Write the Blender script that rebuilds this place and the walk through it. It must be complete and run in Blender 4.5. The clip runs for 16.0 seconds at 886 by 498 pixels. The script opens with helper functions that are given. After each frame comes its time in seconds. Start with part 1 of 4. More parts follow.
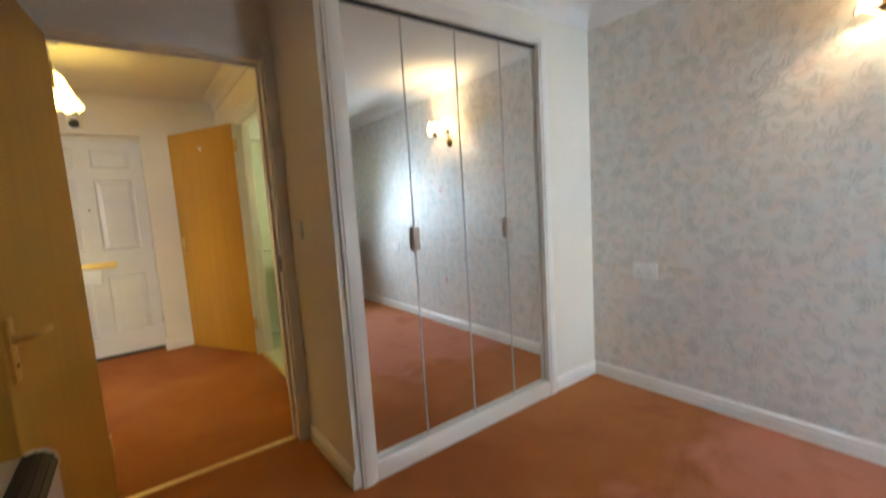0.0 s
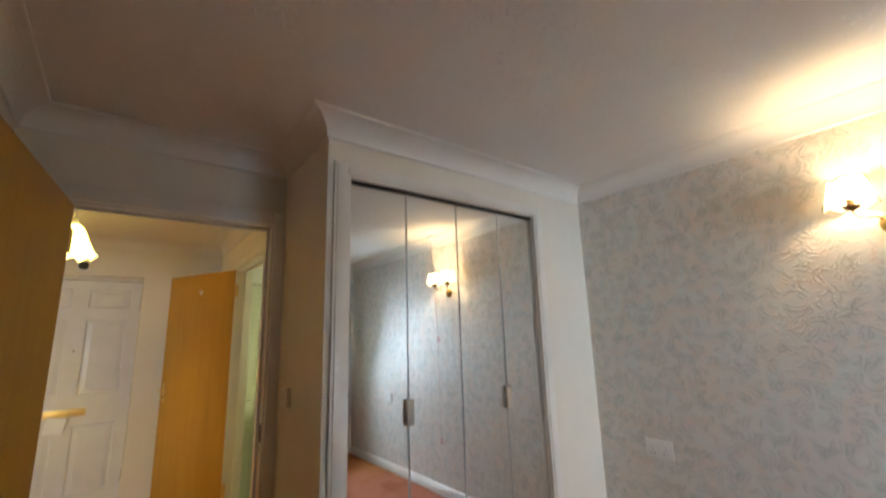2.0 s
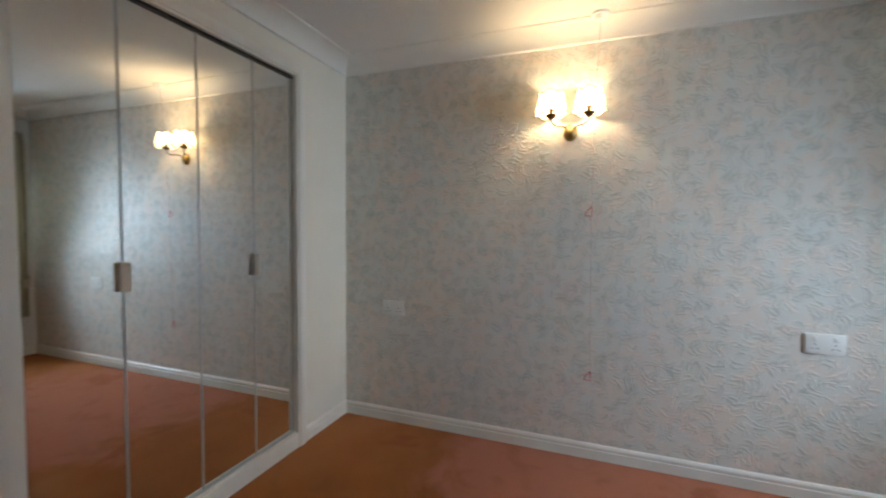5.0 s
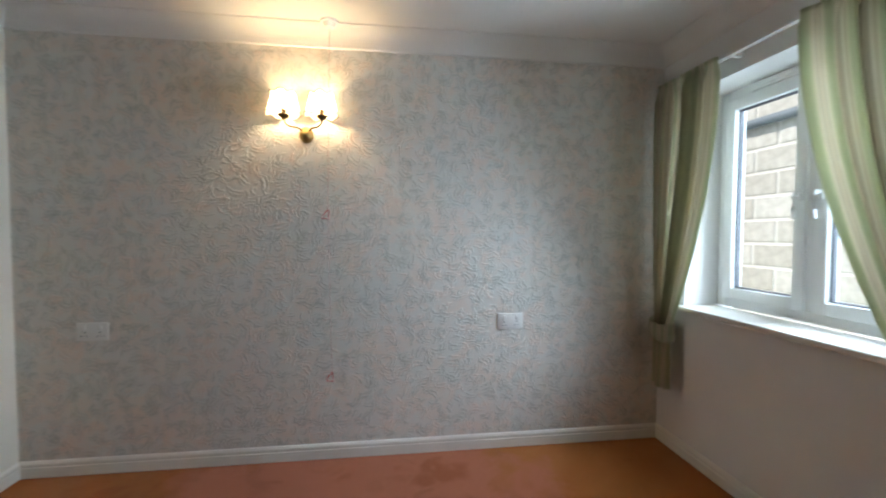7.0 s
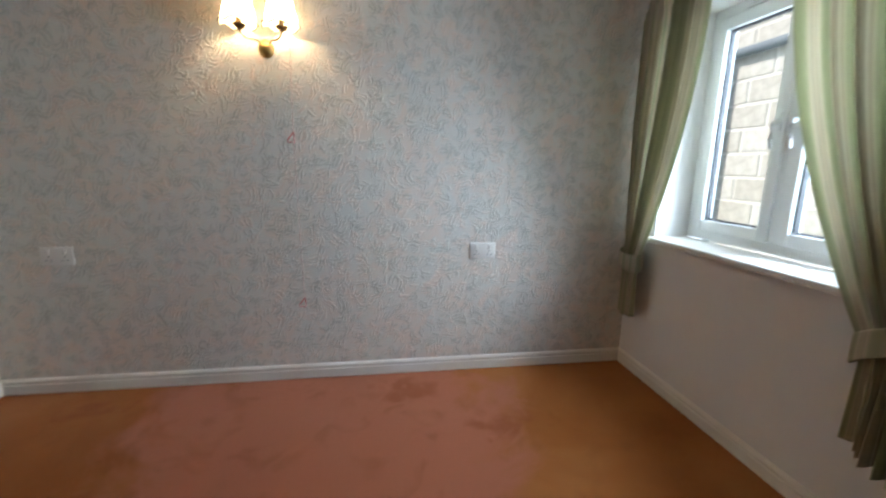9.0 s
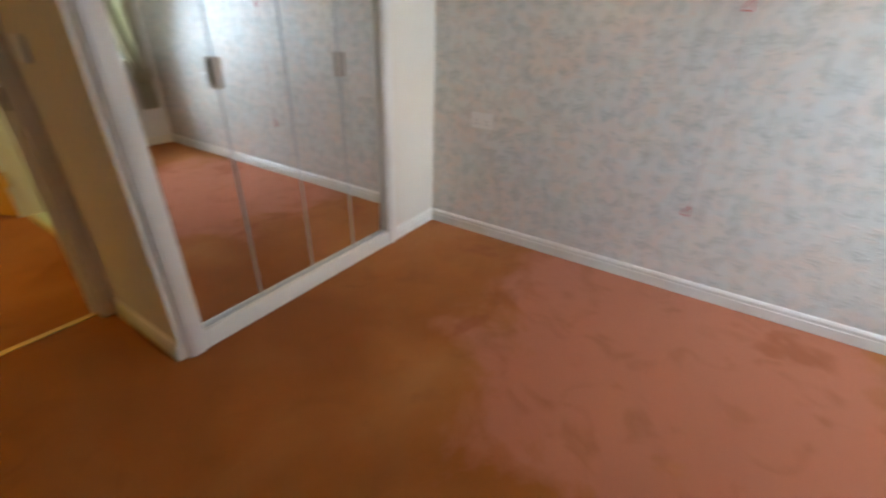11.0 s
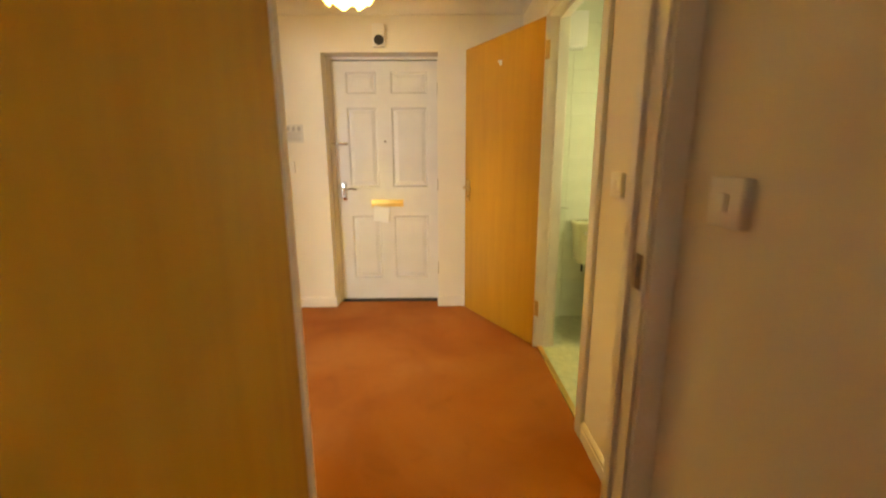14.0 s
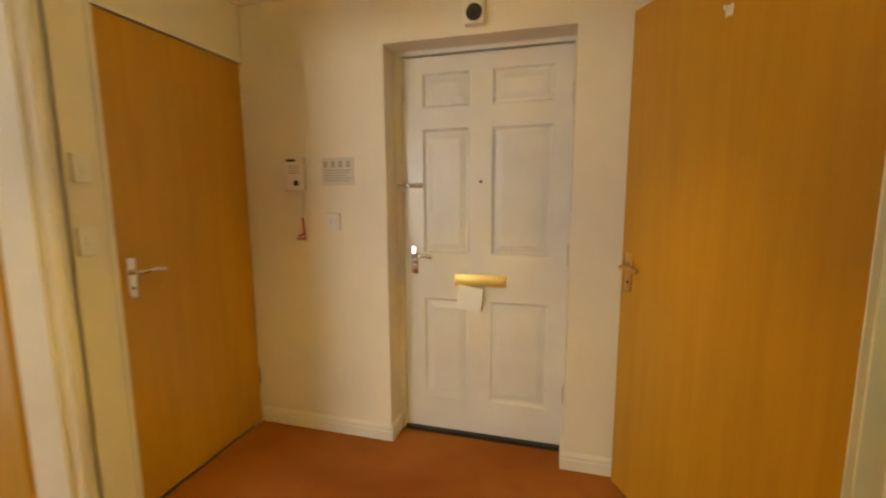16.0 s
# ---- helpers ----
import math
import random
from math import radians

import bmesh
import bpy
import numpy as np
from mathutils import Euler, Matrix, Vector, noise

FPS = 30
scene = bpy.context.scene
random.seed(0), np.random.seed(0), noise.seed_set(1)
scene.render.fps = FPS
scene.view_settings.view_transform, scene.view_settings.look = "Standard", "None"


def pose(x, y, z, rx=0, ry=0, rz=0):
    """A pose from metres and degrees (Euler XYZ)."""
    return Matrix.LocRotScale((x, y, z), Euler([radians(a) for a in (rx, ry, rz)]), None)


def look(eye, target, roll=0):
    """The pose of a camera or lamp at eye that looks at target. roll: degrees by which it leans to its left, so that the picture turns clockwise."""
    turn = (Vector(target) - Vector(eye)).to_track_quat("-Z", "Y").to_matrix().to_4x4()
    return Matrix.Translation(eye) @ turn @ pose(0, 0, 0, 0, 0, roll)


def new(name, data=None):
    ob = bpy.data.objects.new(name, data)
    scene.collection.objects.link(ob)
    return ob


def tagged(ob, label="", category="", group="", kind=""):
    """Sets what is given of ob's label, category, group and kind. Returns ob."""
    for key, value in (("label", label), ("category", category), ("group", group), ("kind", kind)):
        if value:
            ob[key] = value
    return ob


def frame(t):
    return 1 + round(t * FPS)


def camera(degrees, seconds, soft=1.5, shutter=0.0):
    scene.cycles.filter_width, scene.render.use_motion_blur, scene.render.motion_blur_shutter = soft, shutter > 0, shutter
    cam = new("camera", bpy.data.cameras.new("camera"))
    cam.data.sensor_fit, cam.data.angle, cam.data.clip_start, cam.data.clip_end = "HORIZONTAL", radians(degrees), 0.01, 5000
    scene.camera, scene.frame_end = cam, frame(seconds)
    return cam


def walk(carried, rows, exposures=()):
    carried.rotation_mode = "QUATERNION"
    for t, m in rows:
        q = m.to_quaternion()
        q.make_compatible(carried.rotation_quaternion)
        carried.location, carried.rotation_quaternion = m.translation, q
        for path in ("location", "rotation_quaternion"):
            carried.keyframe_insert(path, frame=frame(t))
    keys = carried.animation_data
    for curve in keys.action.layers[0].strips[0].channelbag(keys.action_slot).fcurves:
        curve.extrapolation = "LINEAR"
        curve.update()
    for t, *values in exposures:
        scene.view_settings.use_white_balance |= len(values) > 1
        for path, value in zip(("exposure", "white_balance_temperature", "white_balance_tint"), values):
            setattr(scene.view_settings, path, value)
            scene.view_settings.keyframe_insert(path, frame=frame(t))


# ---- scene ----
cam = camera(93.5, 16.0, soft=2.0, shutter=0.5)
PATH = [
    (0, (-0.131, -0.13, 1.224), (1.05, 1.469, 1.003), -3.6),
    (0.5, (-0.115, -0.12, 1.326), (1.079, 1.472, 1.53), -2.4),
    (1, (-0.116, -0.121, 1.404), (1.052, 1.398, 1.979), -1.9),
    (1.5, (-0.119, -0.121, 1.422), (1.044, 1.375, 2.062), -1.8),
    (2, (-0.111, -0.113, 1.389), (1.083, 1.44, 1.794), -1.8),
    (2.5, (-0.12, -0.114, 1.326), (1.08, 1.484, 1.42), -2.2),
    (3, (-0.134, -0.122, 1.261), (1.053, 1.479, 1.102), -1.9),
    (3.2, (-0.132, -0.121, 1.259), (1.063, 1.474, 1.095), -1.7),
    (5.3, (-0.059, -0.084, 1.248), (1.859, 0.474, 1.147), -0.1),
    (5.5, (-0.052, -0.17, 1.246), (1.884, 0.32, 1.137), -0.7),
    (6, (-0.029, -0.269, 1.239), (1.955, -0.029, 1.148), -0.8),
    (6.5, (-0.035, -0.311, 1.25), (1.963, -0.332, 1.165), -0.3),
    (7, (-0.028, -0.354, 1.252), (1.953, -0.619, 1.176), 0.2),
    (7.5, (-0.031, -0.412, 1.236), (1.913, -0.875, 1.167), -0.2),
    (8, (-0.045, -0.47, 1.225), (1.873, -1.03, 1.15), -0.6),
    (8.2, (-0.045, -0.471, 1.22), (1.879, -1.009, 1.109), -0.3),
    (10.3, (0.036, -0.259, 1.231), (1.782, 0.009, 0.293), 1.3),
    (10.5, (0.035, -0.194, 1.212), (1.748, 0.269, 0.289), 1.4),
    (11, (0.011, -0.069, 1.241), (1.498, 0.876, 0.296), 1.9),
    (11.5, (-0.032, -0.059, 1.17), (1.009, 1.393, 0.269), 0.7),
    (12, (-0.127, 0.017, 1.162), (0.438, 1.695, 0.232), 1.2),
    (12.5, (-0.154, 0.114, 1.162), (0.197, 1.907, 0.347), 2.5),
    (13, (-0.158, 0.422, 1.17), (0.093, 2.282, 0.481), 2.2),
    (13.5, (-0.097, 0.765, 1.255), (0.093, 2.664, 0.682), -1.1),
    (14, (0.017, 1.202, 1.211), (0.035, 3.157, 0.788), -0.3),
    (14.5, (-0.025, 1.625, 1.258), (0.05, 3.609, 1.018), -1.3),
    (15, (0.038, 2.016, 1.286), (-0.154, 3.997, 1.09), -1.2),
    (15.5, (0.001, 2.314, 1.289), (-0.651, 4.194, 1.081), 0.0),
    (16, (-0.041, 2.628, 1.293), (-0.568, 4.539, 1.029), -0.3),
]
walk(cam, [(t, look(eye, target, roll)) for t, eye, target, roll in PATH], exposures=[(0, 0.7, 6500, 10), (2, 0.35, 6700, 11), (3.2, 0.08, 6600, 11), (5.3, -0.15, 6500, 9), (8.2, -0.12, 6500, 10), (10.3, 0.38, 6700, 12), (12.0, 0.9, 7200, 14), (13, 1.12, 7900, 13), (14, 1.15, 8100, 12), (15, 0.82, 8100, 12), (16, 0.62, 7900, 12)])

# ---- light ----
world = bpy.data.worlds.new("world")
scene.world = world
world.use_nodes = True
wn = world.node_tree.nodes
sky = wn.new("ShaderNodeTexSky")
sky.sky_type, sky.sun_disc, sky.sun_elevation, sky.sun_rotation = "NISHITA", False, radians(42), radians(20)
wn["Background"].inputs["Strength"].default_value = 0.12
world.node_tree.links.new(sky.outputs["Color"], wn["Background"].inputs["Color"])


def lamp(name, kind, energy, colour, m, **more):
    data = bpy.data.lights.new(name, kind)
    data.energy, data.color = energy, colour
    if "radius" in more:
        data.shadow_soft_size = more["radius"]
    if "size" in more:
        data.shape, data.size, data.size_y = "RECTANGLE", more["size"][0], more["size"][1]
    if "angle" in more:
        data.angle = radians(more["angle"])
    ob = new(name, data)
    ob.matrix_world = m
    return ob


WARM = (1.0, 0.71, 0.08)
lamp("sun", "SUN", 4.2, (1.0, 0.94, 0.84), look((0, 0, 0), (-0.35, -0.72, -0.72)), angle=0.5)
# unseen area lamps added to stand in for sky light before the window openings
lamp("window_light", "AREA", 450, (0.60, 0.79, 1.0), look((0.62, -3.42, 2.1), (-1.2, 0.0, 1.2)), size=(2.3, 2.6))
lamp("living_window_light", "AREA", 50, (0.80, 0.90, 1.0), look((-3.2, -0.62, 1.5), (-2.9, 2, 1.2)), size=(1.5, 1.2))
for y in (0.17, -0.02):
    lamp("sconce_bulb", "POINT", 6.2, (1.0, 0.74, 0.42), pose(2.215, y, 1.905), radius=0.022)
lamp("pendant_bulb", "POINT", 24, WARM, pose(-0.413, 3.402, 2.06), radius=0.03)
lamp("mirror_light_tube", "AREA", 6.5, (0.95, 1.0, 0.58), look((1.66, 3.53, 1.63), (1.0, 3.6, 1.3)), size=(0.6, 0.035))


# ---- materials ----
def material(name, colour, rough=0.6, metal=0.0, spec=0.5):
    m = bpy.data.materials.new(name)
    m.use_nodes = True
    b = m.node_tree.nodes["Principled BSDF"]
    b.inputs["Base Color"].default_value = (*colour, 1)
    b.inputs["Roughness"].default_value = rough
    b.inputs["Metallic"].default_value = metal
    b.inputs["Specular IOR Level"].default_value = spec
    return m


def tex(m, kind, scale, stretch=(1, 1, 1), **inputs):
    """A texture in world metres; returns its node."""
    t = m.node_tree
    co = t.nodes.new("ShaderNodeTexCoord")
    mp = t.nodes.new("ShaderNodeMapping")
    mp.inputs["Scale"].default_value = stretch
    n = t.nodes.new(kind)
    n.inputs["Scale"].default_value = scale
    for k, v in inputs.items():
        n.inputs[k].default_value = v
    t.links.new(co.outputs["Object"], mp.inputs["Vector"])
    t.links.new(mp.outputs["Vector"], n.inputs["Vector"])
    return n


def ramp(m, socket, stops):
    r = m.node_tree.nodes.new("ShaderNodeValToRGB")
    e = r.color_ramp.elements
    for i, (pos, col) in enumerate(stops):
        el = e[i] if i < 2 else e.new(pos)
        el.position = pos
        el.color = (*col, 1) if len(col) == 3 else col
    m.node_tree.links.new(socket, r.inputs["Fac"])
    return r.outputs["Color"]


def mix(m, a, b, fac, mode="MIX"):
    n = m.node_tree.nodes.new("ShaderNodeMix")
    n.data_type, n.blend_type = "RGBA", mode
    for sock, v in ((n.inputs[0], fac), (n.inputs[6], a), (n.inputs[7], b)):
        if isinstance(v, bpy.types.NodeSocket):
            m.node_tree.links.new(v, sock)
        else:
            sock.default_value = v if isinstance(v, (int, float)) else (*v, 1)
    return n.outputs[2]


def paint_in(m, socket, name="Base Color"):
    m.node_tree.links.new(socket, m.node_tree.nodes["Principled BSDF"].inputs[name])


def bump(m, socket, strength, distance=0.002):
    """Relief; a second call lies on top of the first."""
    t = m.node_tree
    b = t.nodes.new("ShaderNodeBump")
    b.inputs["Strength"].default_value, b.inputs["Distance"].default_value = strength, distance
    t.links.new(socket, b.inputs["Height"])
    n = t.nodes["Principled BSDF"].inputs["Normal"]
    if n.is_linked:
        t.links.new(n.links[0].from_socket, b.inputs["Normal"])
    t.links.new(b.outputs["Normal"], n)


def plaster(name, colour, rough=0.7, relief=0.25):
    m = material(name, colour, rough, 0, 0.3)
    big = tex(m, "ShaderNodeTexNoise", 1.7, Detail=3)
    dark = tuple(c * 0.94 for c in colour)
    paint_in(m, ramp(m, big.outputs["Fac"], [(0.35, dark), (0.65, colour)]))
    bump(m, tex(m, "ShaderNodeTexNoise", 220, Detail=3).outputs["Fac"], relief, 0.001)
    bump(m, tex(m, "ShaderNodeTexNoise", 9, Detail=2).outputs["Fac"], relief * 0.5, 0.004)
    return m


M_WALL = plaster("magnolia emulsion", (0.84, 0.78, 0.67))
M_WALL_WHITE = plaster("white emulsion", (0.82, 0.80, 0.78))
M_COVE = plaster("white ceiling emulsion", (0.84, 0.80, 0.75), 0.8, 0.12)
M_GLOSS = material("white gloss paint", (0.82, 0.77, 0.70), 0.28)
gn = tex(M_GLOSS, "ShaderNodeTexNoise", 30, (1, 1, 0.15), Detail=3)
bump(M_GLOSS, gn.outputs["Fac"], 0.08, 0.001)
paint_in(M_GLOSS, ramp(M_GLOSS, tex(M_GLOSS, "ShaderNodeTexNoise", 3, Detail=4).outputs["Fac"], [(0.3, (0.76, 0.71, 0.63)), (0.6, (0.83, 0.79, 0.72))]))
M_FRONT = material("white satin door paint", (0.76, 0.74, 0.72), 0.3)
bump(M_FRONT, tex(M_FRONT, "ShaderNodeTexNoise", 50, (1, 1, 0.2), Detail=3).outputs["Fac"], 0.06, 0.001)
paint_in(M_FRONT, ramp(M_FRONT, tex(M_FRONT, "ShaderNodeTexNoise", 4, Detail=4).outputs["Fac"], [(0.3, (0.70, 0.68, 0.66)), (0.6, (0.76, 0.74, 0.72))]))
M_UPVC = material("white plastic", (0.84, 0.85, 0.85), 0.25)
bump(M_UPVC, tex(M_UPVC, "ShaderNodeTexNoise", 60, Detail=2).outputs["Fac"], 0.03, 0.001)
M_PLATE = material("cream plastic plate", (0.82, 0.79, 0.74), 0.35)
# also fills holes, the heater's wall gap and the wardrobe inside as shade
M_DARK = material("black plastic and painted shade", (0.02, 0.018, 0.016), 0.45)
M_GASKET = material("dark rubber", (0.03, 0.03, 0.035), 0.6)
M_GREY_PRINT = material("grey print", (0.40, 0.37, 0.33), 0.6)
M_PAPER = material("white paper", (0.88, 0.88, 0.88), 0.8)
M_CARD = material("grey-white card", (0.66, 0.63, 0.57), 0.6)
M_RED = material("red plastic", (0.55, 0.04, 0.03), 0.45)
M_CORD = material("faded pink cord", (0.55, 0.33, 0.28), 0.7)
M_CHROME = material("polished chrome", (0.75, 0.75, 0.74), 0.15, 1)
M_BRASS = material("worn brass", (0.72, 0.50, 0.20), 0.4, 1)
paint_in(M_BRASS, ramp(M_BRASS, tex(M_BRASS, "ShaderNodeTexNoise", 90, Detail=4).outputs["Fac"], [(0.3, (0.62, 0.43, 0.17)), (0.6, (0.76, 0.54, 0.23))]))
M_GOLD = material("gold letter plate", (0.90, 0.66, 0.22), 0.42, 0.85)
bump(M_GOLD, tex(M_GOLD, "ShaderNodeTexNoise", 40, (1, 1, 8), Detail=2).outputs["Fac"], 0.1, 0.001)
M_ANTIQUE = material("antique bronze", (0.16, 0.10, 0.045), 0.35, 0.9)
M_BRONZE = material("aged brass", (0.36, 0.25, 0.10), 0.32, 1)
M_MIRROR = material("mirror glass", (0.90, 0.92, 0.90), 0.0, 1)
M_MIRROR_EDGE = material("silver mirror trim", (0.52, 0.51, 0.49), 0.35, 0.3)
M_BEIGE = material("beige moulded plastic", (0.55, 0.47, 0.38), 0.4)
M_CERAMIC = material("cream sanitaryware", (0.74, 0.72, 0.50), 0.08)
M_TILE = material("white glazed tile", (0.78, 0.82, 0.70), 0.06)
paint_in(M_TILE, ramp(M_TILE, tex(M_TILE, "ShaderNodeTexNoise", 6, Detail=3).outputs["Fac"], [(0.3, (0.74, 0.78, 0.66)), (0.7, (0.80, 0.84, 0.72))]))
bump(M_TILE, tex(M_TILE, "ShaderNodeTexNoise", 14, Detail=2).outputs["Fac"], 0.05, 0.002)
M_GROUT = material("tile grout", (0.72, 0.76, 0.64), 0.6)
M_VINYL = material("pale vinyl floor", (0.55, 0.58, 0.42), 0.35)
paint_in(M_VINYL, ramp(M_VINYL, tex(M_VINYL, "ShaderNodeTexNoise", 25, Detail=6).outputs["Fac"], [(0.35, (0.48, 0.52, 0.36)), (0.7, (0.62, 0.64, 0.48))]))
M_CASING = material("cream heater enamel", (0.78, 0.71, 0.60), 0.38)
bump(M_CASING, tex(M_CASING, "ShaderNodeTexNoise", 400, Detail=2).outputs["Fac"], 0.06, 0.001)
M_GRILLE = material("brown heater grille", (0.045, 0.03, 0.022), 0.45)

M_GLASS = material("window glass", (1, 1, 1), 0.0)
M_GLASS.node_tree.nodes["Principled BSDF"].inputs["Transmission Weight"].default_value = 1.0
M_GLASS.node_tree.nodes["Principled BSDF"].inputs["IOR"].default_value = 1.1


def ceiling_paint():
    """Textured stipple with loose swirled strokes."""
    m = material("textured ceiling paint", (0.84, 0.80, 0.75), 0.75, 0, 0.3)
    strokes = tex(m, "ShaderNodeTexNoise", 13, (1, 1, 0.1), Detail=1, Distortion=1.6)
    lines = ramp(m, strokes.outputs["Fac"], [(0.535, (0, 0, 0)), (0.555, (1, 1, 1)), (0.575, (0, 0, 0))])
    where = ramp(m, tex(m, "ShaderNodeTexNoise", 10, Detail=2).outputs["Fac"], [(0.47, (0, 0, 0)), (0.54, (1, 1, 1))])
    bump(m, mix(m, (0, 0, 0), lines, where), 0.6, 0.006)
    bump(m, tex(m, "ShaderNodeTexNoise", 70, Detail=3).outputs["Fac"], 0.18, 0.002)
    return m


M_CEIL = ceiling_paint()


def wallpaper():
    """Embossed paper: sprays of curling leaves, grey-green and salmon, on a stone ground; it hangs in the y-z plane."""
    m = material("embossed leaf wallpaper", (0.6, 0.55, 0.5), 0.40, 0, 0.5)
    t = m.node_tree
    link = t.links.new

    def maths(op, a, b=None, c=None):
        n = t.nodes.new("ShaderNodeMath")
        n.operation = op
        for sock, v in zip(n.inputs, (a, b, c)):
            if v is None:
                continue
            if isinstance(v, (int, float)):
                sock.default_value = v
            else:
                link(v, sock)
        return n.outputs[0]

    def ease(v, lo, hi):
        n = t.nodes.new("ShaderNodeMapRange")
        n.interpolation_type = "SMOOTHSTEP"
        n.inputs["From Min"].default_value, n.inputs["From Max"].default_value = lo, hi
        link(v, n.inputs["Value"])
        return n.outputs["Result"]

    co = t.nodes.new("ShaderNodeTexCoord")
    sep = t.nodes.new("ShaderNodeSeparateXYZ")
    link(co.outputs["Object"], sep.inputs[0])
    flat = t.nodes.new("ShaderNodeCombineXYZ")
    link(sep.outputs["Y"], flat.inputs["X"])
    link(sep.outputs["Z"], flat.inputs["Y"])
    waver = t.nodes.new("ShaderNodeTexNoise")
    waver.inputs["Scale"].default_value, waver.inputs["Detail"].default_value = 24.0, 2.0
    link(co.outputs["Object"], waver.inputs["Vector"])
    spread = t.nodes.new("ShaderNodeVectorMath")
    spread.operation = "MULTIPLY_ADD"
    spread.inputs[1].default_value = (0.045, 0.045, 0)
    link(waver.outputs["Color"], spread.inputs[0])
    link(flat.outputs[0], spread.inputs[2])

    def spray(scale, size, offset):
        """One layer of sprays: each has its own turn; returns where it is, its ridges and its random number."""
        sh = t.nodes.new("ShaderNodeVectorMath")
        sh.operation = "ADD"
        sh.inputs[1].default_value = (offset, offset * 0.7, 0)
        link(spread.outputs[0], sh.inputs[0])
        v = t.nodes.new("ShaderNodeTexVoronoi")
        v.voronoi_dimensions = "2D"
        v.inputs["Scale"].default_value = scale
        v.inputs["Randomness"].default_value = 0.85
        link(sh.outputs[0], v.inputs["Vector"])
        d = t.nodes.new("ShaderNodeVectorMath")
        d.operation = "SUBTRACT"
        link(sh.outputs[0], d.inputs[0])
        link(v.outputs["Position"], d.inputs[1])
        ds = t.nodes.new("ShaderNodeSeparateXYZ")
        link(d.outputs[0], ds.inputs[0])
        rgb = t.nodes.new("ShaderNodeSeparateColor")
        link(v.outputs["Color"], rgb.inputs[0])
        ang = maths("MULTIPLY", rgb.outputs[0], 6.28319)
        cs, sn = maths("COSINE", ang), maths("SINE", ang)
        u = maths("ADD", maths("MULTIPLY", ds.outputs[0], cs), maths("MULTIPLY", ds.outputs[1], sn))
        w = maths("SUBTRACT", maths("MULTIPLY", ds.outputs[1], cs), maths("MULTIPLY", ds.outputs[0], sn))
        bow = maths("ADD", w, maths("MULTIPLY", maths("MULTIPLY", u, u), 14.0))
        far = maths("SQRT", maths("ADD", maths("MULTIPLY", u, u), maths("MULTIPLY", maths("MULTIPLY", bow, bow), 3.2)))
        where = maths("SUBTRACT", 1.0, ease(far, size * 0.55, size))
        ridge = ease(maths("SINE", maths("ADD", maths("MULTIPLY", bow, 300.0), maths("MULTIPLY", u, 75.0))), -0.2, 0.9)
        return where, ridge, rgb.outputs[1]

    ground_noise = tex(m, "ShaderNodeTexNoise", 8, (1, 1, 1), Detail=3, Distortion=0.8)
    col = ramp(m, ground_noise.outputs["Fac"], [(0.36, (0.72, 0.70, 0.64)), (0.52, (0.75, 0.69, 0.62)), (0.66, (0.78, 0.67, 0.58))])
    height = None
    for scale, size, offset in ((10.5, 0.056, 0.0), (9.0, 0.062, 3.37), (17.0, 0.030, 7.9)):
        where, ridge, rnd = spray(scale, size, offset)
        relief = maths("MULTIPLY", where, ridge)
        leaf = mix(m, (0.50, 0.487, 0.425), (0.76, 0.61, 0.51), ease(rnd, 0.70, 0.76))
        col = mix(m, col, leaf, maths("MULTIPLY", where, maths("ADD", 0.16, maths("MULTIPLY", ridge, 0.38))))
        height = relief if height is None else maths("MAXIMUM", height, relief)
    paint_in(m, col)
    bump(m, height, 0.52, 0.0034)
    bump(m, tex(m, "ShaderNodeTexNoise", 140, Detail=2).outputs["Fac"], 0.12, 0.001)
    return m


M_PAPERWALL = wallpaper()


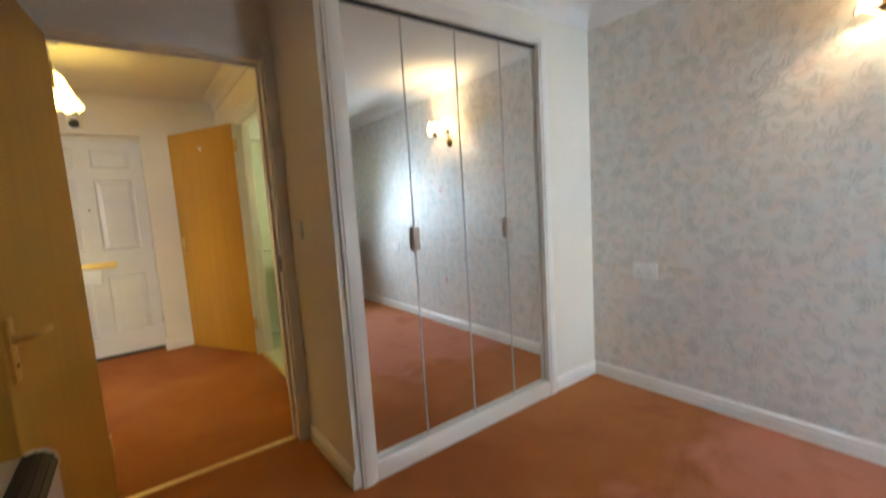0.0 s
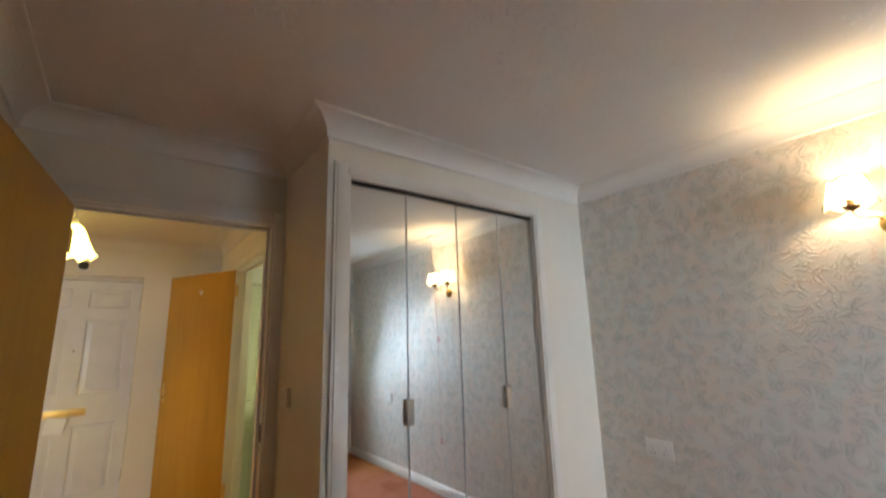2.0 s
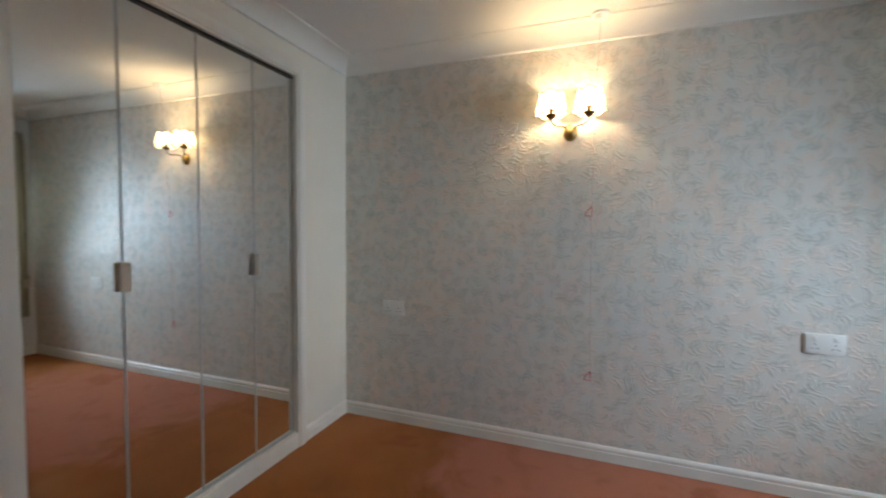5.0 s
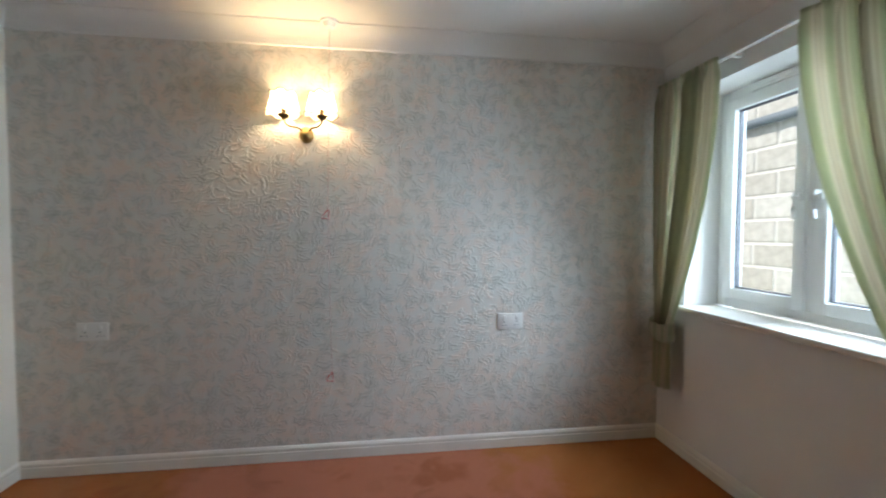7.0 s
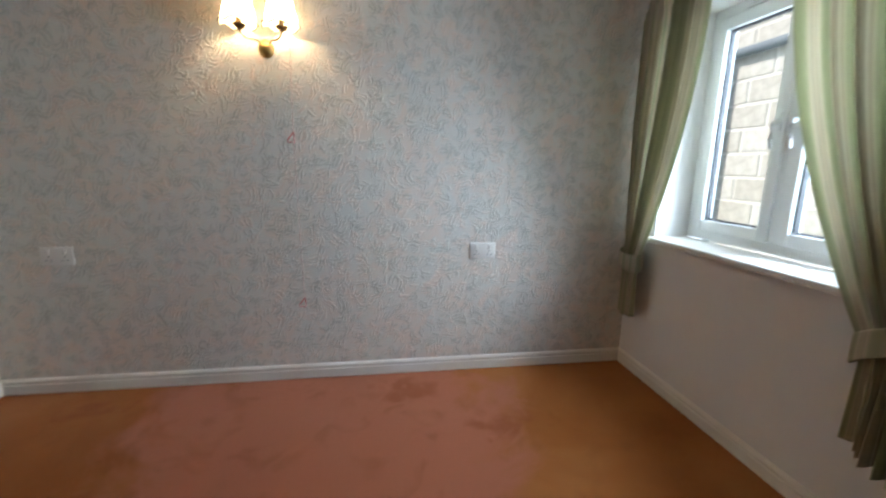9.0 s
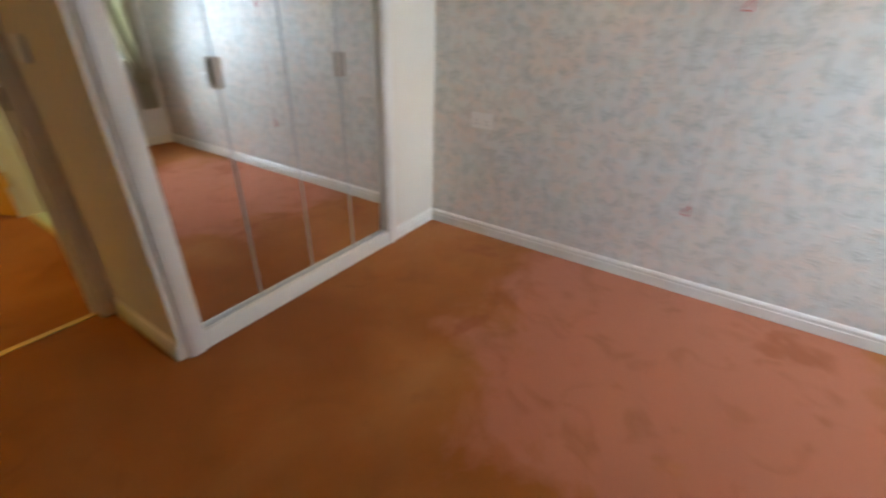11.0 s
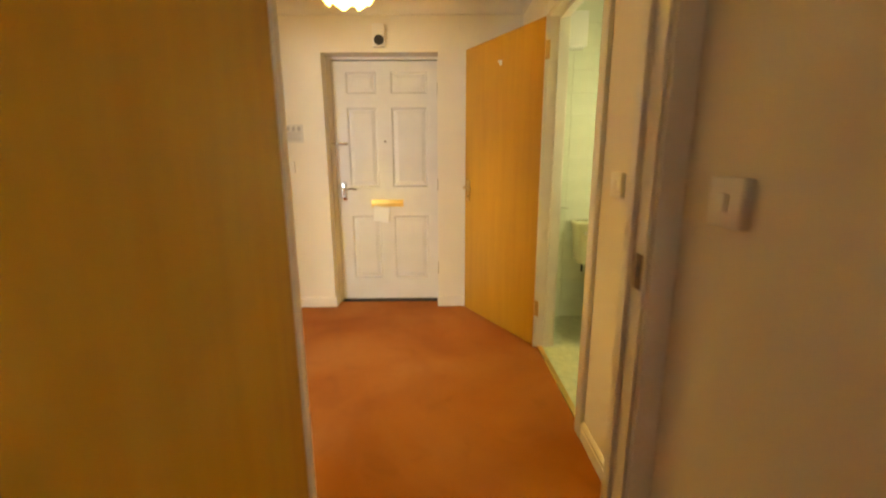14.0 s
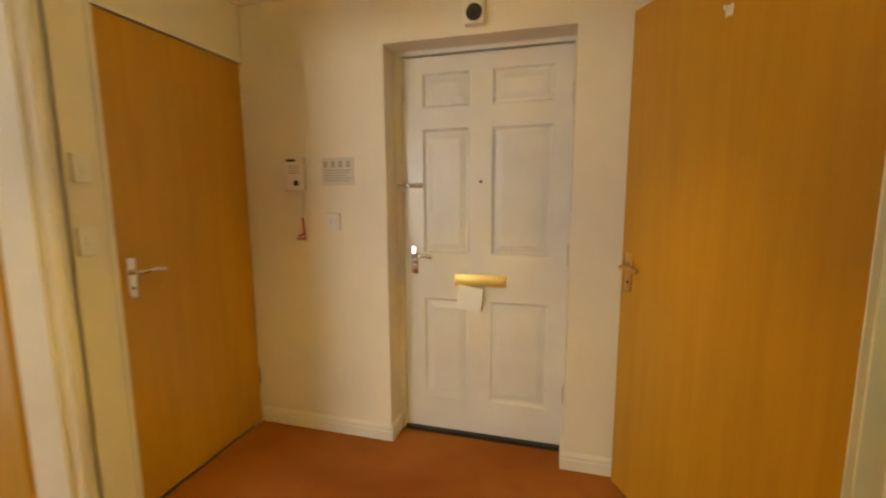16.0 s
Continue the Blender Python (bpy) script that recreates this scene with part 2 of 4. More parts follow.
def carpet():
    """Cut pile, brushed one way and the other in large patches."""
    m = material("terracotta cut-pile carpet", (0.45, 0.15, 0.09), 0.95, 0, 0.1)
    b = m.node_tree.nodes["Principled BSDF"]
    b.inputs["Sheen Weight"].default_value = 0.1
    b.inputs["Sheen Roughness"].default_value = 0.5
    b.inputs["Sheen Tint"].default_value = (1.0, 0.75, 0.66, 1)
    # a worn island of brushed-back pile in the middle of the bedroom, ragged at its edge; its paler pink also holds
    # window light
    t = m.node_tree
    nap = tex(m, "ShaderNodeTexNoise", 2.2, Detail=6, Roughness=0.6, Distortion=0.5)
    co = t.nodes.new("ShaderNodeTexCoord")
    mp = t.nodes.new("ShaderNodeMapping")
    mp.inputs["Location"].default_value, mp.inputs["Scale"].default_value = (-1.50, 0.22, 0), (0.84, 0.98, 0)
    ln = t.nodes.new("ShaderNodeVectorMath")
    ln.operation = "LENGTH"
    t.links.new(co.outputs["Object"], mp.inputs["Vector"])
    t.links.new(mp.outputs["Vector"], ln.inputs[0])
    sm = t.nodes.new("ShaderNodeMath")
    sm.operation, sm.inputs[1].default_value = "MULTIPLY_ADD", 1.5
    t.links.new(nap.outputs["Fac"], sm.inputs[0])
    t.links.new(ln.outputs["Value"], sm.inputs[2])
    sub = t.nodes.new("ShaderNodeMapRange")
    sub.inputs["From Min"].default_value, sub.inputs["From Max"].default_value = 1.47, 1.70
    sub.inputs["To Min"].default_value, sub.inputs["To Max"].default_value = 1.0, 0.0
    t.links.new(sm.outputs["Value"], sub.inputs["Value"])
    soft = tex(m, "ShaderNodeTexNoise", 1.1, Detail=4, Distortion=0.4)
    base = ramp(m, soft.outputs["Fac"], [(0.36, (0.285, 0.086, 0.018)), (0.5, (0.350, 0.116, 0.027)), (0.62, (0.395, 0.145, 0.042))])
    base = mix(m, base, (0.425, 0.145, 0.078), sub.outputs["Result"])
    spot = tex(m, "ShaderNodeTexNoise", 5, Detail=4, Distortion=1)
    base = mix(m, base, (0.21, 0.070, 0.016), ramp(m, spot.outputs["Fac"], [(0.56, (0, 0, 0)), (0.72, (0.32, 0.32, 0.32))]))
    # small dark scuffs where the pile lies the other way
    for px, py, size in ((2.06, -0.60, 0.10), (1.72, -1.02, 0.06), (1.42, 0.62, 0.05), (2.1, 0.98, 0.07)):
        near = t.nodes.new("ShaderNodeMapping")
        near.inputs["Location"].default_value, near.inputs["Scale"].default_value = (-px, -py * 0.7, 0), (1, 0.7, 0)
        far = t.nodes.new("ShaderNodeVectorMath")
        far.operation = "LENGTH"
        t.links.new(co.outputs["Object"], near.inputs["Vector"])
        t.links.new(near.outputs["Vector"], far.inputs[0])
        rough = t.nodes.new("ShaderNodeMath")
        rough.operation, rough.inputs[1].default_value = "MULTIPLY_ADD", 0.55
        t.links.new(spot.outputs["Fac"], rough.inputs[0])
        t.links.new(far.outputs["Value"], rough.inputs[2])
        edge = t.nodes.new("ShaderNodeMapRange")
        edge.inputs["From Min"].default_value, edge.inputs["From Max"].default_value = size + 0.22, size + 0.29
        edge.inputs["To Min"].default_value, edge.inputs["To Max"].default_value = 0.55, 0.0
        t.links.new(rough.outputs["Value"], edge.inputs["Value"])
        base = mix(m, base, (0.27, 0.072, 0.020), edge.outputs["Result"])
    fibre = tex(m, "ShaderNodeTexNoise", 260, Detail=3)
    base = mix(m, base, mix(m, (0.75, 0.75, 0.75), (1.25, 1.25, 1.25), fibre.outputs["Fac"]), 0.6, "MULTIPLY")
    paint_in(m, base)
    bump(m, fibre.outputs["Fac"], 0.6, 0.004)
    return m


M_CARPET = carpet()


def veneer(name, light, dark):
    m = material(name, light, 0.36)
    grain = tex(m, "ShaderNodeTexNoise", 26, (1, 1, 0.06), Detail=6, Distortion=0.4)
    fine = tex(m, "ShaderNodeTexNoise", 160, (1, 1, 0.03), Detail=3)
    broad = tex(m, "ShaderNodeTexNoise", 3.5, (1, 1, 0.3), Detail=2)
    c = ramp(m, grain.outputs["Fac"], [(0.3, dark), (0.62, light)])
    c = mix(m, c, tuple(v * 0.8 for v in dark), ramp(m, fine.outputs["Fac"], [(0.5, (0, 0, 0)), (0.8, (0.16, 0.16, 0.16))]))
    c = mix(m, c, mix(m, (0.82, 0.80, 0.78), (1.1, 1.1, 1.1), broad.outputs["Fac"]), 0.7, "MULTIPLY")
    paint_in(m, c)
    bump(m, fine.outputs["Fac"], 0.06, 0.001)
    return m


M_DOOR = veneer("oak veneer", (0.55, 0.288, 0.032), (0.505, 0.255, 0.026))


def cloth():
    """Curtain stripes run down the cloth, whose u goes across its width."""
    m = material("striped curtain cloth", (0.4, 0.42, 0.26), 0.85, 0, 0.2)
    t = m.node_tree
    uv = t.nodes.new("ShaderNodeUVMap")
    w = t.nodes.new("ShaderNodeTexWave")
    w.inputs["Scale"].default_value, w.inputs["Distortion"].default_value = 0.9, 0.0
    t.links.new(uv.outputs["UV"], w.inputs["Vector"])
    c = ramp(m, w.outputs["Fac"], [(0.0, (0.47, 0.48, 0.33)), (0.40, (0.56, 0.56, 0.40)), (0.46, (0.74, 0.70, 0.57)), (0.56, (0.60, 0.54, 0.42)), (0.66, (0.66, 0.60, 0.48)), (0.74, (0.80, 0.76, 0.66)), (0.84, (0.55, 0.50, 0.39)), (1.0, (0.64, 0.58, 0.46))])
    weave = tex(m, "ShaderNodeTexNoise", 300, Detail=2)
    c = mix(m, c, mix(m, (0.85, 0.85, 0.85), (1.1, 1.1, 1.1), weave.outputs["Fac"]), 0.7, "MULTIPLY")
    paint_in(m, c)
    tr = t.nodes.new("ShaderNodeBsdfTranslucent")
    t.links.new(c, tr.inputs["Color"])
    add = t.nodes.new("ShaderNodeMixShader")
    add.inputs[0].default_value = 0.42
    t.links.new(t.nodes["Principled BSDF"].outputs["BSDF"], add.inputs[1])
    t.links.new(tr.outputs["BSDF"], add.inputs[2])
    t.links.new(add.outputs["Shader"], t.nodes["Material Output"].inputs["Surface"])
    bump(m, weave.outputs["Fac"], 0.15, 0.001)
    return m


M_CLOTH = cloth()


def lit_shade(name, colour, strength, through_part, glow):
    """A shade that glows from its own bulb and lets part of that light pass."""
    m = material(name, colour, 0.5)
    t = m.node_tree
    b = t.nodes["Principled BSDF"]
    b.inputs["Emission Color"].default_value = (*glow, 1)
    b.inputs["Emission Strength"].default_value = strength
    tr = t.nodes.new("ShaderNodeBsdfTranslucent")
    tr.inputs["Color"].default_value = (*colour, 1)
    add = t.nodes.new("ShaderNodeMixShader")
    add.inputs[0].default_value = through_part
    t.links.new(b.outputs["BSDF"], add.inputs[1])
    t.links.new(tr.outputs["BSDF"], add.inputs[2])
    t.links.new(add.outputs["Shader"], t.nodes["Material Output"].inputs["Surface"])
    return m


M_SHADE = lit_shade("pleated cream lamp shade", (0.95, 0.90, 0.78), 8.0, 0.75, (1.0, 0.80, 0.48))
M_GLASS_SHADE = lit_shade("frosted glass shade", (0.96, 0.93, 0.86), 8.5, 0.7, (1.0, 0.72, 0.18))


def block_stone():
    m = material("pale stone block", (0.62, 0.50, 0.36), 0.85)
    info = m.node_tree.nodes.new("ShaderNodeObjectInfo")
    n = tex(m, "ShaderNodeTexNoise", 14, Detail=5)
    c = ramp(m, n.outputs["Fac"], [(0.3, (0.54, 0.54, 0.50)), (0.7, (0.70, 0.70, 0.66))])
    paint_in(m, mix(m, c, mix(m, (0.84, 0.82, 0.78), (1.08, 1.08, 1.08), info.outputs["Random"]), 0.8, "MULTIPLY"))
    bump(m, n.outputs["Fac"], 0.5, 0.01)
    return m


M_BLOCK = block_stone()
M_MORTAR = plaster("pale mortar", (0.85, 0.84, 0.80))
M_PIPE = material("grey gutter plastic", (0.22, 0.27, 0.31), 0.4)
M_TIMBER = veneer("weathered soffit timber", (0.30, 0.24, 0.13), (0.20, 0.16, 0.09))
M_GRASS = material("mown grass", (0.07, 0.11, 0.03), 0.9)
paint_in(M_GRASS, ramp(M_GRASS, tex(M_GRASS, "ShaderNodeTexNoise", 20, Detail=6).outputs["Fac"], [(0.3, (0.04, 0.08, 0.02)), (0.7, (0.11, 0.15, 0.05))]))


# ---- mesh helpers ----
def box(bm, x0, x1, y0, y1, z0, z1, bevel=0.0, seg=2):
    c = Matrix.Translation(((x0 + x1) / 2, (y0 + y1) / 2, (z0 + z1) / 2)) @ Matrix.Diagonal((abs(x1 - x0), abs(y1 - y0), abs(z1 - z0), 1))
    vs = bmesh.ops.create_cube(bm, size=1, matrix=c)["verts"]
    if bevel:
        es = list({e for v in vs for e in v.link_edges})
        bmesh.ops.bevel(bm, geom=es, offset=bevel, segments=seg, profile=0.5, affect="EDGES")
    return bm


def tube(bm, a, b, r, r2=None, n=16):
    a, b = Vector(a), Vector(b)
    d = b - a
    m = Matrix.Translation((a + b) / 2) @ d.to_track_quat("Z", "Y").to_matrix().to_4x4()
    bmesh.ops.create_cone(bm, cap_ends=True, segments=n, radius1=r, radius2=r if r2 is None else r2, depth=d.length, matrix=m)
    return bm


def bent(bm, pts, r, n=10):
    """A round rod along a line of points."""
    pts = [Vector(p) for p in pts]
    rings = []
    for i, p in enumerate(pts):
        d = (pts[min(i + 1, len(pts) - 1)] - pts[max(i - 1, 0)]).normalized()
        q = d.to_track_quat("Z", "Y")
        rings.append([bm.verts.new(p + q @ Vector((r * math.cos(6.28319 * k / n), r * math.sin(6.28319 * k / n), 0))) for k in range(n)])
    for r0, r1 in zip(rings, rings[1:]):
        for k in range(n):
            bm.faces.new((r0[k], r0[(k + 1) % n], r1[(k + 1) % n], r1[k]))
    bm.faces.new(rings[0][::-1])
    bm.faces.new(rings[-1])
    return bm


def loft(bm, rings, cap=True):
    """Joins closed rings of equal count."""
    rr = [[bm.verts.new(p) for p in ring] for ring in rings]
    n = len(rr[0])
    for r0, r1 in zip(rr, rr[1:]):
        for k in range(n):
            bm.faces.new((r0[k], r0[(k + 1) % n], r1[(k + 1) % n], r1[k]))
    if cap:
        bm.faces.new(rr[0][::-1])
        bm.faces.new(rr[-1])
    return bm


def oval(cx, cy, rx, ry, z, n=28, square=2.0):
    out = []
    for k in range(n):
        a = 2 * math.pi * k / n
        c, s = math.cos(a), math.sin(a)
        out.append((cx + rx * math.copysign(abs(c) ** (2 / square), c), cy + ry * math.copysign(abs(s) ** (2 / square), s), z))
    return out


def mesh_ob(name, bm, mat, smooth=False):
    bmesh.ops.recalc_face_normals(bm, faces=bm.faces[:])
    me = bpy.data.meshes.new(name)
    bm.to_mesh(me)
    bm.free()
    me.materials.append(mat)
    if smooth:
        me.polygons.foreach_set("use_smooth", [True] * len(me.polygons))
        me.set_sharp_from_angle(angle=radians(40))
    return new(name, me)


def part(name, bm, mat, parent, label="", smooth=True):
    ob = mesh_ob(name, bm, mat, smooth)
    ob.parent = parent
    return tagged(ob, label)


def setting(name, bm, mat, label="", smooth=False):
    return tagged(mesh_ob(name, bm, mat, smooth), label, kind="structure")


def thing(name, m, label, category, group="", kind=""):
    ob = new(name)
    ob.empty_display_size = 0.1
    ob.matrix_world = m
    return tagged(ob, label, category, group, kind)


def B():
    return bmesh.new()


def boxes(rows):
    bm = B()
    for r in rows:
        box(bm, *r)
    return bm


# ---- structure: the shell ----
def wall(name, rows, mat, label):
    """A wall of butted blocks: the first carries the others."""
    ob = setting(name, boxes(rows[:1]), mat, label)
    for r in rows[1:]:
        part("wall_section", boxes([r]), mat, ob, smooth=False)
    return ob


CEIL = 2.335
WX0, WX1, WZ0, WZ1 = 1.05, 2.09, 0.853, 2.02
SY = -2.0                      # window wall
HX = 0.645                     # hall wall on the bathroom side
NY = 4.536                     # hall wall round the front door
CX = -1.645                    # hall wall with the cupboard
DIAG = pose(-1.60, 3.60, 0, 0, 0, -47.1)   # slanting hall wall with the living room doorway, along its own x
setting("floor", boxes([(-0.515, 2.31, SY, 1.5, -0.08, 0), (-0.515, 0.525, 1.5, 2.13, -0.08, 0), (CX, 0.67, 2.13, 4.69, -0.08, 0), (-4.6, CX, -0.4, 3.80, -0.08, 0), (CX, -0.62, -0.4, 2.13, -0.08, 0)]), M_CARPET, "terracotta cut-pile carpet with brushed patches")
setting("floor_bathroom", boxes([(0.67, 1.72, 2.18, 4.27, -0.08, 0.004)]), M_VINYL, "pale green mottled vinyl floor")
setting("ceiling", boxes([(-4.8, 2.6, -2.35, 4.9, CEIL, CEIL + 0.1)]), M_CEIL, "white textured plaster ceiling")
wall("wall_east", [(2.31, 2.45, -2.3, 1.5, -0.08, CEIL)], M_PAPERWALL, "wall with embossed pink and grey leaf wallpaper")
wall("wall_south", [(-0.63, WX0, -2.3, SY, -0.08, CEIL), (WX1, 2.31, -2.3, SY, -0.08, CEIL), (WX0, WX1, -2.3, SY, -0.08, WZ0 - 0.029), (WX0, WX1, -2.3, SY, WZ1, CEIL)], M_WALL_WHITE, "white painted window wall")
wall("wall_west", [(-0.63, -0.515, SY, 2.08, -0.08, CEIL)], M_WALL, "cream painted bedroom wall")
wall("wall_north", [(-0.63, -0.36, 2.08, 2.18, -0.08, CEIL), (0.493, 2.4, 2.08, 2.18, -0.08, CEIL), (-0.36, 0.493, 2.08, 2.18, 1.995, CEIL)], M_WALL, "cream painted wall with the bedroom doorway")
ww = wall("wall_wardrobe", [(0.525, 0.615, 1.5, 2.08, -0.08, CEIL)], M_WALL, "cream wall round the built-in wardrobe")
part("pier", boxes([(1.815, 2.45, 1.5, 1.60, -0.08, CEIL)]), M_WALL, ww, smooth=False)
part("header", boxes([(0.615, 1.815, 1.5, 1.60, 2.075, CEIL)]), M_WALL, ww, smooth=False)
part("cupboard_end", boxes([(2.31, 2.45, 1.6, 2.08, -0.08, CEIL)]), M_WALL, ww, smooth=False)
BY0, BY1 = 2.89, 3.735
wall("wall_hall_east", [(HX, HX + 0.1, 2.18, BY0 - 0.03, -0.08, CEIL), (HX, HX + 0.1, BY1 + 0.03, 4.75, -0.08, CEIL), (HX, HX + 0.1, BY0 - 0.03, BY1 + 0.03, 2.012, CEIL)], M_WALL, "cream painted hall wall with the bathroom doorway")
FX0, FX1 = -0.854, 0.016
wall("wall_hall_north", [(CX - 0.11, FX0, NY, 4.76, -0.08, CEIL), (FX1, HX, NY, 4.76, -0.08, CEIL), (FX0, FX1, NY, 4.76, 1.986, CEIL), (FX0, FX1, 4.74, 4.80, -0.08, 1.986)], M_WALL, "cream painted hall wall round the front door")
wall("wall_hall_west", [(CX - 0.11, CX, 3.66, 3.79, -0.08, CEIL), (CX - 0.11, CX, 3.79, NY, 1.972, CEIL), (CX - 0.11, CX - 0.06, 3.79, NY, -0.08, 1.972)], M_WALL, "cream painted hall wall with the cupboard doorway")
S0, S1 = 0.088, 1.44
dw = wall("wall_hall_slant", [(-0.06, S0 - 0.03, -0.11, 0, -0.08, CEIL), (S1 + 0.03, 1.80, -0.11, 0, -0.08, CEIL), (S0 - 0.03, S1 + 0.03, -0.11, 0, 2.012, CEIL)], M_WALL, "cream slanting hall wall with the living room doorway")
dw.matrix_world = DIAG
wall("wall_bathroom", [(HX + 0.1, 1.82, 4.27, 4.40, -0.08, CEIL), (1.72, 1.82, 2.18, 4.27, -0.08, CEIL)], M_GROUT, "tiled bathroom wall")
wall("wall_living", [(-4.7, CX - 0.02, 3.80, 3.90, -0.08, CEIL), (-4.7, -4.6, -0.4, 3.80, -0.08, CEIL), (-4.7, -4.0, -0.5, -0.4, -0.08, CEIL), (-2.4, -0.63, -0.5, -0.4, -0.08, CEIL), (-4.0, -2.4, -0.5, -0.4, -0.08, 0.85), (-4.0, -2.4, -0.5, -0.4, 2.1, CEIL)], M_WALL_WHITE, "white painted living room walls")


# ---- structure: trim ----
def run(name, a, b, out, profile, mat, label, m0=0, m1=0):
    """A moulding of a profile (out from the wall, height) along a wall from a to b; m0, m1: mitres, 1 round an outer corner, -1 into an inner one."""
    bm = B()
    a, b, out = Vector((*a, 0)), Vector((*b, 0)), Vector((*out, 0)).normalized()
    along = (b - a).normalized()
    ends = [[bm.verts.new(p + out * d + along * (d * m) + Vector((0, 0, h))) for d, h in profile] for p, m in ((a, -m0), (b, m1))]
    n = len(profile)
    for k in range(n):
        bm.faces.new((ends[0][k], ends[0][(k + 1) % n], ends[1][(k + 1) % n], ends[1][k]))
    bm.faces.new(ends[0])
    bm.faces.new(ends[1][::-1])
    return setting(name, bm, mat, label)


SKIRT = [(0, 0.002), (0.015, 0.002), (0.015, 0.052), (0.0115, 0.056), (0.0115, 0.060), (0.015, 0.064), (0.014, 0.074), (0.008, 0.082), (0.004, 0.085), (0, 0.085)]
COVE = [(0, CEIL - 0.097), (0.004, CEIL - 0.097)] + [(0.095 - 0.084 * math.cos(radians(a)), CEIL - 0.092 + 0.084 * math.sin(radians(a)) * 1.0) for a in range(0, 91, 10)] + [(0.099, CEIL - 0.006), (0.101, CEIL - 0.0005), (0, CEIL - 0.0005)]
GLOSS_BASE = "cream gloss painted skirting board"
slant = [DIAG @ Vector((s, 0, 0)) for s in (S1 + 0.08, 1.79)]
for a, b, out, m0, m1 in [((2.31, SY), (2.31, 1.5), (-1, 0), -1, -1), ((2.31, SY), (-0.515, SY), (0, 1), -1, -1), ((-0.515, SY), (-0.515, 2.08), (1, 0), -1, -1), ((0.525, 1.5), (0.525, 2.08), (-1, 0), 0, -1), ((1.889, 1.5), (2.31, 1.5), (0, -1), 0, -1),
                  ((HX, 2.18), (HX, BY0 - 0.075), (-1, 0), 0, 0), ((HX, BY1 + 0.075), (HX, NY), (-1, 0), 0, -1), ((CX, NY), (FX0, NY), (0, -1), -1, 1), ((FX1, NY), (HX, NY), (0, -1), 1, -1), ((CX, 3.66), (CX, 3.77), (1, 0), 0, 0),
                  (slant[0].xy, slant[1].xy, (0.733, 0.681), 0, 0), ((CX, 3.80), (-4.6, 3.80), (0, -1), 0, -1), ((FX0, NY), (FX0, 4.66), (1, 0), 1, 0), ((FX1, NY), (FX1, 4.66), (-1, 0), 1, 0)]:
    run("baseboard", a, b, out, SKIRT, M_GLOSS, GLOSS_BASE, m0, m1)
for a, b, out, m0, m1 in [((2.31, SY), (2.31, 1.5), (-1, 0), -1, -1), ((2.31, SY), (-0.515, SY), (0, 1), -1, -1), ((-0.515, SY), (-0.515, 2.08), (1, 0), -1, -1), ((0.525, 1.5), (0.525, 2.08), (-1, 0), 1, -1), ((0.525, 1.5), (2.31, 1.5), (0, -1), 1, -1), ((-0.515, 2.08), (0.525, 2.08), (0, -1), -1, -1),
                  ((HX, 2.18), (HX, NY), (-1, 0), -1, -1), ((CX, NY), (HX, NY), (0, -1), -1, -1), ((CX, 3.62), (CX, NY), (1, 0), 0, -1), ((-0.4, 2.18), (HX, 2.18), (0, 1), 0, -1), ((DIAG @ Vector((-0.04, 0, 0))).xy, slant[1].xy, (0.733, 0.681), 0, 0),
                  ((HX + 0.1, 4.27), (1.72, 4.27), (0, -1), -1, -1), ((CX, 3.80), (-4.6, 3.80), (0, -1), 0, -1)]:
    run("trim_coving", a, b, out, COVE, M_COVE, "white plaster coving", m0, m1)


def doorway(name, m, width, height, depth, label, arch=0.065, near=True, far=True, stop=0.0):
    """Lining and architraves of a doorway; its opening runs along x from 0, its wall's near face is y = 0."""
    ob = thing(name, m, label, "door frame", kind="structure")
    for x0, x1 in ((-0.03, 0), (width, width + 0.03)):
        part("lining", boxes([(x0, x1, -0.004, depth + 0.004, 0, height + 0.03)]), M_GLOSS, ob, smooth=False)
    part("lining_head", boxes([(0, width, -0.004, depth + 0.004, height, height + 0.03)]), M_GLOSS, ob, smooth=False)
    for on, y0, y1 in ((near, -0.019, 0.002), (far, depth - 0.002, depth + 0.019)):
        if on:
            for x0, x1 in ((-0.008 - arch, -0.008), (width + 0.008, width + 0.008 + arch)):
                part("architrave", box(B(), x0, x1, y0, y1, 0, height + 0.008 + arch, 0.004), M_GLOSS, ob)
            part("architrave", box(B(), -0.008, width + 0.008, y0, y1, height + 0.008, height + 0.008 + arch, 0.004), M_GLOSS, ob)
    if stop:
        for x0, x1 in ((0, 0.012), (width - 0.012, width)):
            part("door_stop", boxes([(x0, x1, stop, stop + 0.03, 0, height)]), M_GLOSS, ob, smooth=False)
        part("door_stop", boxes([(0.012, width - 0.012, stop, stop + 0.03, height - 0.012, height)]), M_GLOSS, ob, smooth=False)
    return ob


doorway("door_frame_1", pose(-0.33, 2.08, 0), 0.793, 1.965, 0.10, "cream gloss painted bedroom door frame", stop=0.05)
doorway("door_frame_2", pose(HX, BY1, 0, 0, 0, -90), BY1 - BY0, 1.982, 0.10, "cream gloss painted bathroom door frame", stop=0.05)
doorway("door_frame_3", DIAG @ pose(S1, 0, 0, 0, 0, 180), S1 - S0, 1.982, 0.11, "cream gloss painted living room door frame", stop=0.03)


